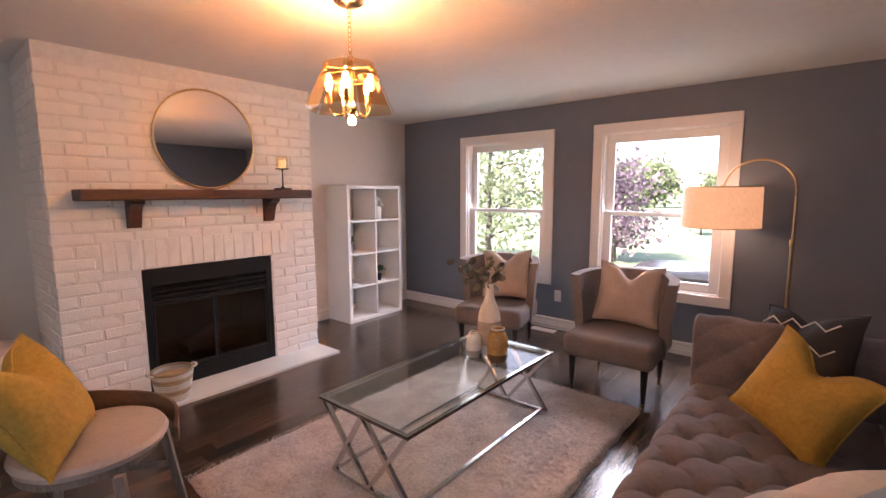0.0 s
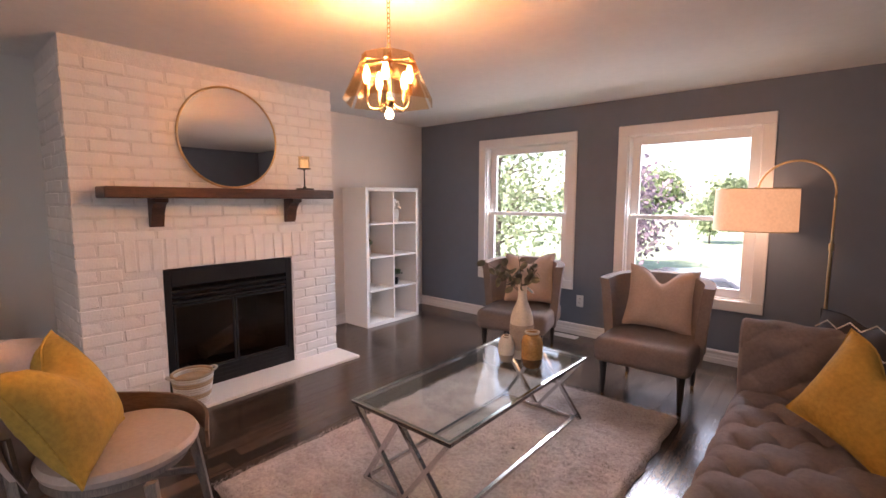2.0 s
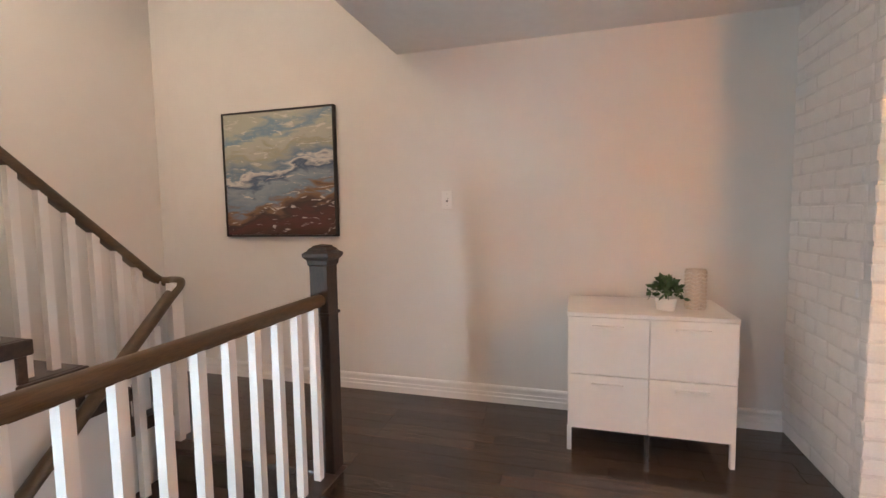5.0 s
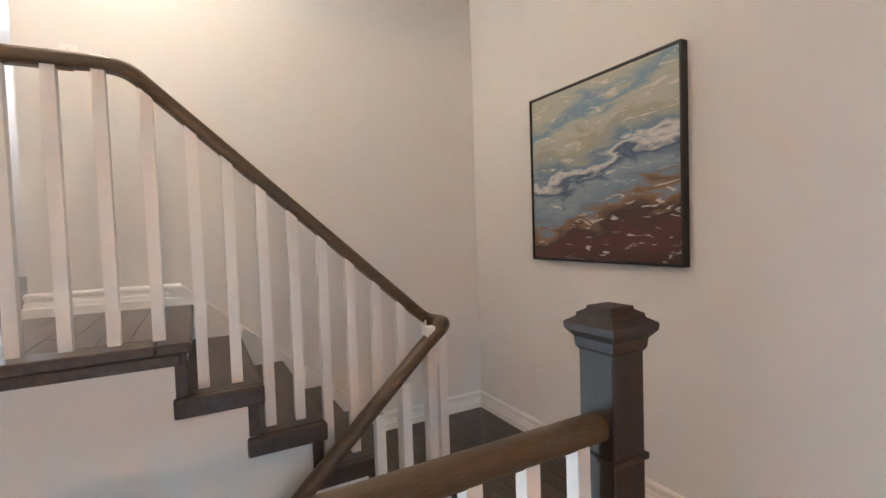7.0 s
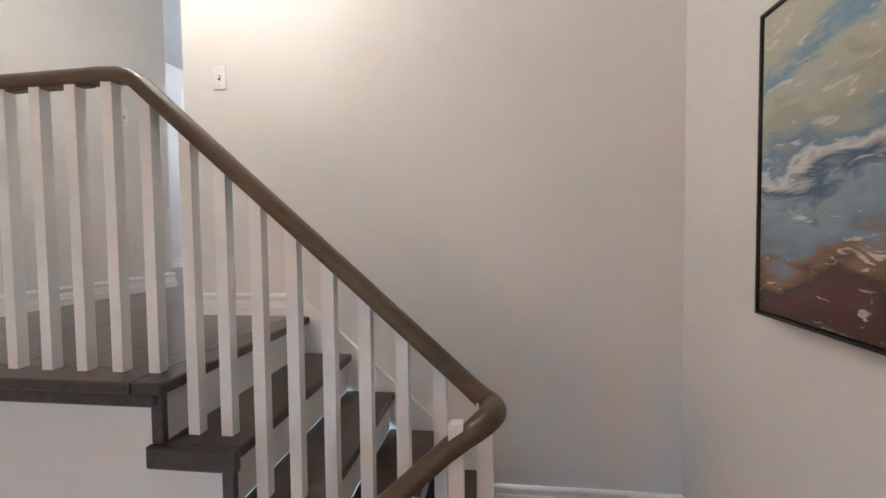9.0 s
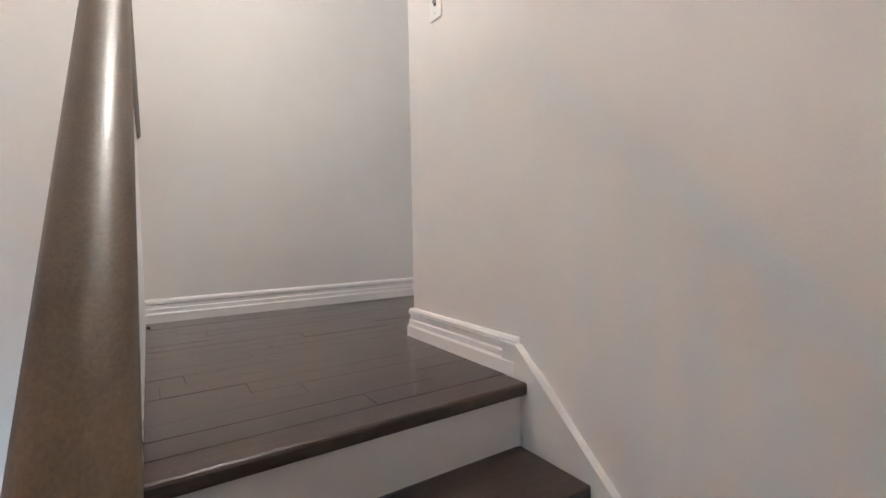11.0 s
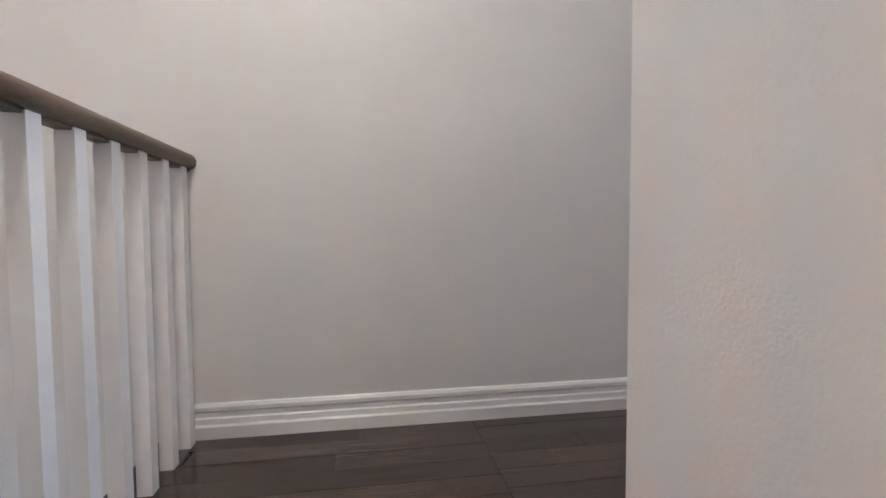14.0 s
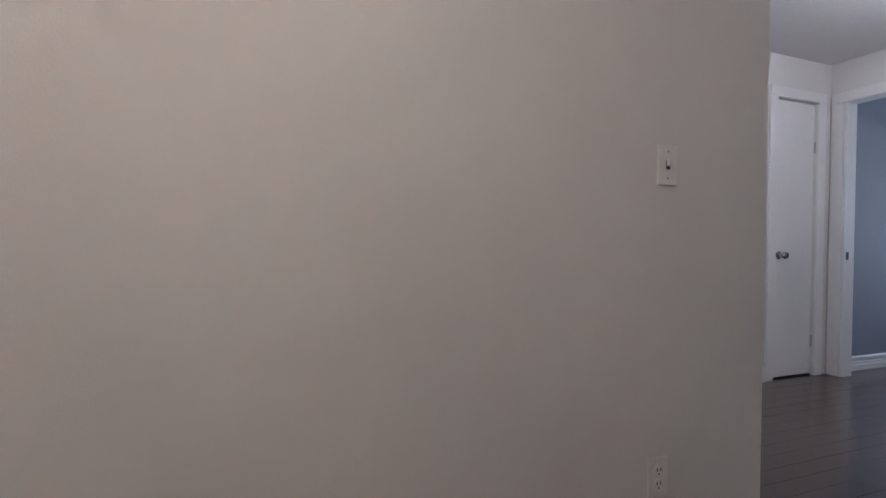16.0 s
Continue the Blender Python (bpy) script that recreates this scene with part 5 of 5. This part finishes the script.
# ---- drawer cabinet ----
cab = thing("drawer_cabinet", "low white four-drawer cabinet on short legs", "cabinet")
CX, CB, CY0, CY1, CZ0, CZ1 = -3.335, W + 0.02, -0.642, 0.118, 0.125, 0.716
part("body", boxes((CB, CX - 0.016, CY0 + 0.004, CY1 - 0.004, CZ0, CZ1 - 0.018)), M_WHITE, cab)
part("top", boxes((CB, CX, CY0, CY1, CZ1 - 0.018, CZ1), bevel=0.002), M_WHITE, cab)
cm, zm = (CY0 + CY1) / 2, 0.405
for y0, y1 in ((CY0 + 0.004, cm - 0.002), (cm + 0.002, CY1 - 0.004)):
    for z0, z1 in ((CZ0, zm - 0.002), (zm + 0.002, CZ1 - 0.021)):
        d = part("drawer", boxes((CX - 0.015, CX, y0, y1, z0, z1), bevel=0.0015), M_WHITE, cab)
        hz, hy = z1 - 0.048, (y0 + y1) / 2
        part("handle", boxes((CX, CX + 0.022, hy - 0.075, hy + 0.075, hz, hz + 0.010), (CX + 0.018, CX + 0.022, hy - 0.075, hy + 0.075, hz - 0.010, hz), bevel=0.001), M_WHITE, d)
for py in (CY0 + 0.012, CY1 - 0.012):
    for px in (CX - 0.02, CB + 0.02):
        part("leg", boxes((px - 0.012, px + 0.012, py - 0.011, py + 0.011, 0, CZ0), bevel=0.002), M_WHITE, cab)
part("leg", boxes((CX - 0.05, CX - 0.026, cm - 0.01, cm + 0.01, 0, CZ0), bevel=0.002), M_CHROME, cab)
pot_plant("trailing_plant", "trailing green plant in white pot on the cabinet", (-3.50, -0.165, CZ1), M_PLASTIC, 0.052, 0.062, 260, 0.10, 7, None, 0.9, 0.024)
tw = thing("woven_vase", "pale woven cylinder vase on the cabinet", "vase", at=(-3.56, -0.02, CZ1))
part("body", lathe([(0.0, 0), (0.047, 0), (0.047, 0.20), (0.043, 0.20), (0.043, 0.02), (0.0, 0.02)], 32, False), M_CERAMIC, tw, smooth=True)
for k in range(10):
    part("cord", sweep([(math.cos(a * math.tau / 24) * 0.0485, math.sin(a * math.tau / 24) * 0.0485, 0.012 + k * 0.019 + 0.006 * math.sin(a * math.tau / 4)) for a in range(25)], ring(0.0035, 5), ends=False), M_WICKERW, tw, smooth=True)

# ---- basket on the hearth ----
bk_ = thing("rope_basket", "round striped rope basket with two handles on hearth", "basket", at=(-2.955, 1.005, 0.022))
for k in range(13):
    r = 0.088 + 0.030 * (k / 12) ** 0.8
    part("coil", sweep(arc((0, 0, 0.010 + k * 0.0155), r, 0, 360, 40, ((1, 0, 0), (0, 1, 0))), ring(0.0095, 7), ends=False), M_WICKER if k in (3, 4, 8, 9, 12) else M_WICKERW, bk_, smooth=True)
part("bottom", lathe([(0.0, 0.002), (0.09, 0.002), (0.09, 0.012), (0.0, 0.012)], 32, False), M_WICKER, bk_)
part("contents", lathe([(0.108, 0.165), (0.06, 0.178), (0.0, 0.172)], 32, False), M_WICKER, bk_, smooth=True)
for s in (-1, 1):
    part("handle", sweep(smooth_line([(0.03, s * 0.112, 0.188), (0.03, s * 0.150, 0.200), (-0.03, s * 0.150, 0.200), (-0.03, s * 0.112, 0.188)], 2), ring(0.008, 7)), M_WICKERW, bk_, smooth=True)

# ---- painting ----
pic = thing("seascape_painting", "abstract seascape canvas in thin dark float frame", "painting")
PY0, PY1, PZ0, PZ1 = -3.095, -2.180, 1.072, 1.965
PX = W + 0.035
ft = 0.008
part("frame", boxes((W, PX + 0.006, PY0, PY0 + ft, PZ0, PZ1), (W, PX + 0.006, PY1 - ft, PY1, PZ0, PZ1), (W, PX + 0.006, PY0 + ft, PY1 - ft, PZ0, PZ0 + ft), (W, PX + 0.006, PY0 + ft, PY1 - ft, PZ1 - ft, PZ1)), M_IRON, pic)
m = bpy.data.materials.new("seascape oil paint")
m.use_nodes = True
nt = m.node_tree
bs = nt.nodes["Principled BSDF"]
bs.inputs["Roughness"].default_value = 0.5
tc = nt.nodes.new("ShaderNodeTexCoord")
sep = nt.nodes.new("ShaderNodeSeparateXYZ")
nt.links.new(tc.outputs["Generated"], sep.inputs[0])


def nz(scale, stretch, detail=5, distort=0.0):
    mp = nt.nodes.new("ShaderNodeMapping")
    mp.inputs["Scale"].default_value = stretch
    nt.links.new(tc.outputs["Generated"], mp.inputs[0])
    t = nt.nodes.new("ShaderNodeTexNoise")
    t.inputs["Scale"].default_value, t.inputs["Detail"].default_value, t.inputs["Distortion"].default_value = scale, detail, distort
    nt.links.new(mp.outputs[0], t.inputs["Vector"])
    return t.outputs[0]


def mth(op, a, b_):
    n_ = nt.nodes.new("ShaderNodeMath")
    n_.operation = op
    for s_, v_ in zip(n_.inputs, (a, b_)):
        if isinstance(v_, (int, float)):
            s_.default_value = v_
        else:
            nt.links.new(v_, s_)
    return n_.outputs[0]


big = nz(2.0, (1, 1, 1.7), 3, 0.8)
fine = nz(5.0, (1, 1, 3.2), 5, 1.0)
height = mth("ADD", sep.outputs[2], mth("ADD", mth("MULTIPLY", mth("SUBTRACT", big, 0.5), 0.36), mth("MULTIPLY", mth("SUBTRACT", fine, 0.5), 0.24)))
height = mth("SUBTRACT", height, mth("MULTIPLY", mth("SUBTRACT", sep.outputs[1], 0.5), 0.15))
ramp = nt.nodes.new("ShaderNodeValToRGB")
cols = [(0.0, (0.065, 0.030, 0.022)), (0.10, (0.10, 0.032, 0.028)), (0.20, (0.05, 0.030, 0.028)), (0.27, (0.22, 0.13, 0.07)), (0.32, (0.17, 0.24, 0.31)), (0.40, (0.25, 0.31, 0.36)), (0.46, (0.045, 0.085, 0.16)),
        (0.51, (0.62, 0.60, 0.56)), (0.55, (0.13, 0.21, 0.30)), (0.62, (0.30, 0.33, 0.31)), (0.68, (0.34, 0.33, 0.24)), (0.74, (0.42, 0.42, 0.36)), (0.80, (0.42, 0.43, 0.35)), (0.87, (0.16, 0.27, 0.38)), (0.95, (0.42, 0.42, 0.34))]
el = ramp.color_ramp.elements
el[0].position, el[0].color = cols[0][0], (*cols[0][1], 1)
el[1].position, el[1].color = cols[-1][0], (*cols[-1][1], 1)
for p, c in cols[1:-1]:
    e = el.new(p)
    e.color = (*c, 1)
nt.links.new(height, ramp.inputs[0])
spray = nz(7.0, (1, 1, 4.0), 3, 1.4)
mask = nt.nodes.new("ShaderNodeMapRange")
mask.inputs["From Min"].default_value, mask.inputs["From Max"].default_value = 0.61, 0.69
nt.links.new(spray, mask.inputs["Value"])
mx = nt.nodes.new("ShaderNodeMix")
mx.data_type = "RGBA"
nt.links.new(mth("MULTIPLY", mask.outputs[0], 0.75), mx.inputs[0])
nt.links.new(ramp.outputs[0], mx.inputs[6])
mx.inputs[7].default_value = (0.66, 0.62, 0.56, 1)
nt.links.new(mx.outputs[2], bs.inputs["Base Color"])
bp = nt.nodes.new("ShaderNodeBump")
bp.inputs["Strength"].default_value, bp.inputs["Distance"].default_value = 0.6, 0.004
nt.links.new(nz(26.0, (1, 1, 2.5), 4, 1.0), bp.inputs["Height"])
nt.links.new(bp.outputs[0], bs.inputs["Normal"])
part("canvas", boxes((W + 0.004, PX, PY0 + ft + 0.004, PY1 - ft - 0.004, PZ0 + ft + 0.004, PZ1 - ft - 0.004), bevel=0.002), m, pic, "abstract seascape in blues, creams and browns")

# ---- foyer and bedroom things ----
still = thing("still_life_picture", "small still-life canvas with pale cup on grey cloth", "picture")
sx0, sx1, sz0, sz1, sy = -1.482, -1.195, 0.30, 0.672, SY
part("canvas", boxes((sx0, sx1, sy, sy + 0.008, sz0, sz1), bevel=0.002), mat("grey painted ground", (0.30, 0.30, 0.28), 0.6, vary=0.25, scale=9), still)


def brushed(name, colour, corners, lift):
    """A flat field of paint on the canvas, from points across and down from its corner."""
    pm = bmesh.new()
    f = pm.faces.new([pm.verts.new((sx0 + dx, sy + 0.008 + lift, sz1 - dz)) for dx, dz in corners])
    g = bmesh.ops.extrude_face_region(pm, geom=[f])
    bmesh.ops.translate(pm, vec=(0, -0.0006, 0), verts=[v for v in g["geom"] if isinstance(v, bmesh.types.BMVert)])
    bmesh.ops.recalc_face_normals(pm, faces=pm.faces[:])
    part(name, pm, mat("painted " + name, colour, 0.6, vary=0.25, scale=14), still)


brushed("background_field", (0.30, 0.25, 0.27), [(0.033, 0.004), (0.283, 0.004), (0.283, 0.166)], 0.001)
brushed("tray_edge", (0.27, 0.29, 0.34), [(0.014, 0.004), (0.033, 0.004), (0.283, 0.166), (0.283, 0.200)], 0.001)
brushed("dark_field", (0.022, 0.019, 0.020), [(0.004, 0.004), (0.014, 0.004), (0.283, 0.200), (0.283, 0.262), (0.004, 0.03)], 0.001)
brushed("cup", (0.55, 0.47, 0.38), [(0.052 + 0.046 * math.cos(q * 0.3927) * 0.88 - 0.017 * math.sin(q * 0.3927) * 0.48, 0.036 + 0.046 * math.cos(q * 0.3927) * 0.48 + 0.017 * math.sin(q * 0.3927) * 0.88) for q in range(16)], 0.002)
part("saucer_line", sweep(smooth_line([Vector((sx0 + dx, sy + 0.0095, sz1 - dz)) for dx, dz in ((0.105, 0.055), (0.085, 0.078), (0.045, 0.086), (0.006, 0.08))], 2), ring(0.0012, 5)), M_IRON, still)
bed = thing("bed", "bed with purple-brown cover in the far bedroom", "bed")
part("mattress", boxes((0.4, 2.0, -10.9, -9.3, UP + 0.25, UP + 0.62), bevel=0.06), M_PLUM, bed, smooth=True)
part("base", boxes((0.42, 1.98, -10.88, -9.32, UP + 0.02, UP + 0.25)), M_DARKLEG, bed)

# ---- outdoors ----
GZ = -1.5
bm = bmesh.new()
bmesh.ops.create_grid(bm, x_segments=2, y_segments=2, size=600)
solid("ground", shifted(bm, pose(0, 0, GZ)), M_GRASS, "mown green lawn", "ground")
solid("driveway", boxes((-14, 14, 8.6, 11.8, GZ - 0.1, GZ + 0.02)), M_PAVE, "pale concrete driveway in front of the house", "driveway")


def tree(at, h, crown_r, crown_h, leaf, seed, label, count=2600, size=0.16, low_=0.3):
    t = thing("tree", label, "tree", at=at)
    rg = random.Random(seed)
    bm = bmesh.new()
    trunk = [Vector((0.15 * noise.noise((k * 0.9, seed, 0)), 0.15 * noise.noise((k * 0.9, 0, seed)), h * 0.75 * k / 7)) for k in range(8)]
    sweep(trunk, ring(1, 10), bm=bm, scales=[0.022 * h * (1 - 0.11 * k) for k in range(8)])
    spots = []
    for k in range(22):
        s = rg.uniform(low_, 0.98)
        base = trunk[min(6, int(s * 7))]
        a = k * 2.4 + rg.uniform(-0.4, 0.4)
        l = crown_r * rg.uniform(0.5, 1.05) * (1.1 - 0.5 * s)
        tip = base + Vector((math.cos(a) * l, math.sin(a) * l, crown_h * rg.uniform(0.02, 0.35)))
        mid = base.lerp(tip, 0.5) + Vector((0, 0, 0.1 * crown_h))
        sweep(smooth_line([base, mid, tip], 2), ring(1, 6), bm=bm, scales=[0.008 * h * (1 - 0.085 * q) for q in range(len(smooth_line([base, mid, tip], 2)))])
        for q in range(count // 22):
            f = rg.uniform(0.25, 1.05)
            p = base.lerp(mid, f * 2) if f < 0.5 else mid.lerp(tip, f * 2 - 1)
            r = crown_r * 0.24
            spots.append(p + Vector((rg.gauss(0, r), rg.gauss(0, r), rg.gauss(0, r * 0.8))))
    part("trunk", bm, M_BARK, t, smooth=True)
    part("crown", leaf_cloud(spots, size, rg), leaf, t)
    return t


tree((-8.2, 12.5, GZ), 6.4, 2.6, 3.6, M_FOLIAGE, 1, "leafy green garden tree near the window", 3000, 0.12, 0.2)
tree((-12.5, 15.0, GZ), 7.0, 2.8, 3.6, M_FOLIAGE, 11, "leafy green garden tree beside the drive", 2800, 0.13, 0.2)
tree((-6.3, 19.0, GZ), 5.0, 1.9, 3.2, M_PLUM, 2, "purple-leaved ornamental tree on lawn", 2200, 0.15, 0.25)
tree((-5.8, 34.0, GZ), 3.3, 1.2, 1.8, M_FOLIAGE, 6, "young green street tree on the lawn", 1400, 0.2, 0.35)
tree((3.5, 46.0, GZ), 7.0, 2.8, 4.0, M_FOLIAGE, 7, "green park tree across the road", 1800, 0.3, 0.3)
for k in range(9):
    tree((-42 + k * 9.5, 95 + 9 * math.sin(k * 2.1), GZ), 9 + 2 * math.sin(k * 1.7), 4.6, 5.0, M_FOLIAGE, 20 + k, "distant green park tree", 1500, 0.6, 0.15)

car = thing("parked_car", "dark grey parked car beyond the window", "car", at=(-1.75, 10.2, GZ), turn=4)
prof = [(-2.1, 0.35), (-2.12, 0.75), (-1.5, 0.92), (-0.9, 1.36), (0.5, 1.42), (1.2, 1.0), (2.05, 0.92), (2.12, 0.35)]
bm = bmesh.new()
f = bm.faces.new([bm.verts.new((px, -0.85, pz)) for px, pz in prof])
g = bmesh.ops.extrude_face_region(bm, geom=[f])
bmesh.ops.translate(bm, vec=(0, 1.7, 0), verts=[v for v in g["geom"] if isinstance(v, bmesh.types.BMVert)])
for v in bm.verts:
    if v.co.z > 1.2:
        v.co.y *= 0.80
bmesh.ops.bevel(bm, geom=bm.edges[:], offset=0.09, segments=3, affect="EDGES")
part("body", bm, M_CARPAINT, car, smooth=True)
part("side_window", boxes((-0.8, 0.75, -0.795, -0.775, 0.98, 1.26), bevel=0.01), M_BLACK, car)
part("side_window", boxes((-0.8, 0.75, 0.775, 0.795, 0.98, 1.26), bevel=0.01), M_BLACK, car)
for px in (-1.35, 1.35):
    for py in (-0.80, 0.80):
        wh = part("wheel", shifted(lathe([(0.0, -0.1), (0.30, -0.1), (0.33, -0.07), (0.33, 0.07), (0.30, 0.1), (0.0, 0.1)], 28, False), pose(px, py, 0.33, 90, 0, 0)), M_TYRE, car, smooth=True)
        part("rim", shifted(lathe([(0.0, -0.105), (0.19, -0.105), (0.20, 0.0), (0.19, 0.105), (0.0, 0.105)], 20, False), pose(px, py, 0.33, 90, 0, 0)), M_CHROME, wh)

# ---- bricks of the fireplace ----
BL, BH, J, C = 0.203, 0.068, 0.008, 0.0768


def brick_mesh(seed, l, d, h):
    bm = boxes((-d / 2, d / 2, -l / 2, l / 2, -h / 2, h / 2), bevel=0.006, segments=1)
    rg = random.Random(seed)
    for v in bm.verts:
        v.co += Vector((rg.uniform(-1, 1) * 0.0026, rg.uniform(-1, 1) * 0.0038, rg.uniform(-1, 1) * 0.0038))
    return mesh_of("brick", bm, M_BRICK)


VAR = [brick_mesh(40 + k, BL, 0.05, BH) for k in range(6)]
HALF = [brick_mesh(50 + k, BL / 2 - J / 2, 0.05, BH) for k in range(3)]
ODD = {}
rng = random.Random(77)


def lay(y, z, l, side=False, upright=False):
    if l > BL - 0.004:
        me = rng.choice(VAR)
    elif abs(l - (BL / 2 - J / 2)) < 0.012:
        me = rng.choice(HALF)
    else:
        key = round(l, 2)
        if key not in ODD:
            ODD[key] = brick_mesh(90 + len(ODD), key, 0.05, BH)
        me = ODD[key]
    ob = new("brick", me)
    ob.parent = fire
    proud = rng.uniform(-0.002, 0.003)
    turn = rng.uniform(-0.5, 0.5)
    if upright:
        ob.matrix_world = pose(FX - 0.025 + proud, y, z, 90 + turn, 0, 0)
    elif side:
        ob.matrix_world = pose(y, FY0 + 0.025 - proud, z, 0, turn, -90)
    else:
        ob.matrix_world = pose(FX - 0.025 + proud, y, z, turn, 0, 0)


def course(y0, y1, z, shift, side=False):
    y = y0
    first = True
    while y < y1 - 0.02:
        l = BL if not (first and shift) else BL / 2 - J / 2
        first = False
        l = min(l, y1 - y)
        if l > 0.025:
            lay(y + l / 2, z, l, side)
        y += l + J


SOL0, SOL1 = 0.72, 2.06
for k in range(29):
    z = 0.006 + C * k + BH / 2
    if k == 28:
        break
    if z < BZ - 0.02:
        course(FY0 + 0.001, BY0, z, k % 2)
        course(BY1, FY1 - 0.001, z, k % 2)
    elif z < BZ + 0.215:
        course(FY0 + 0.001, SOL0 - J, z, k % 2)
        course(SOL1 + J, FY1 - 0.001, z, k % 2)
    else:
        course(FY0 + 0.001, FY1 - 0.001, z, k % 2)
    course(W + 0.002, FX - 0.058, z, (k + 1) % 2, True)
y = SOL0
while y < SOL1 - 0.05:
    lay(y + BH / 2, BZ + 0.008 + BL / 2, BL, False, True)
    y += BH + J

# ---- floor planks ----
bm = boxes((-0.5, 0.5, -0.5, 0.5, -0.012, 0.0))
for v in bm.verts:
    if v.co.z > -0.001:
        v.co.x *= 0.99
        v.co.y *= 0.9985
        v.co.z = 0.0
top = [f for f in bm.faces if f.normal.z > 0.5]
PLANK = mesh_of("plank", bm, M_PLANK)
floor = bpy.data.objects["floor"]
hall = bpy.data.objects["hall_floor"]
PW = 0.0895
rng = random.Random(31)
joined = bmesh.new()
made = {"floor": 0, "hall_floor": 0}


def planks(x0, x1, y0, y1, z, owner, far):
    x = x0
    while x < x1 - 0.005:
        w = min(PW, x1 - x)
        y = y0 - rng.uniform(0, 0.7)
        while y < y1 - 0.01:
            l = rng.uniform(0.55, 1.25)
            a, b = max(y, y0), min(y + l, y1)
            y += l
            if b - a < 0.02:
                continue
            m = Matrix.LocRotScale(((x + w / 2), (a + b) / 2, z + rng.uniform(-0.0005, 0.0004)), None, (w - 0.0008, b - a - 0.0006, 1))
            if far(x, a, b) or made[owner.name] >= 298:
                bmesh.ops.create_cube(joined, size=1, matrix=m @ Matrix.LocRotScale((0, 0, -0.006), None, (0.985, 0.999, 0.012)))
            else:
                ob = new("plank", PLANK)
                ob.parent = owner
                ob.matrix_world = m
                made[owner.name] += 1
        x += w


planks(W, -2.92, S, -1.66, 0, floor, lambda x, a, b: False)
planks(W, E, -1.66, N, 0, floor, lambda x, a, b: x > -0.55 or (x > -1.9 and a > 0.9))
planks(NOSE[0] + 0.093, XE, S, SY - 0.093, UP + 0.0006, hall, lambda x, a, b: False)
planks(CORNER, HX, -7.8, S, UP, hall, lambda x, a, b: False)
rest = part("planks", joined, M_PLANK, floor)
tagged(rest, kind="stuff")
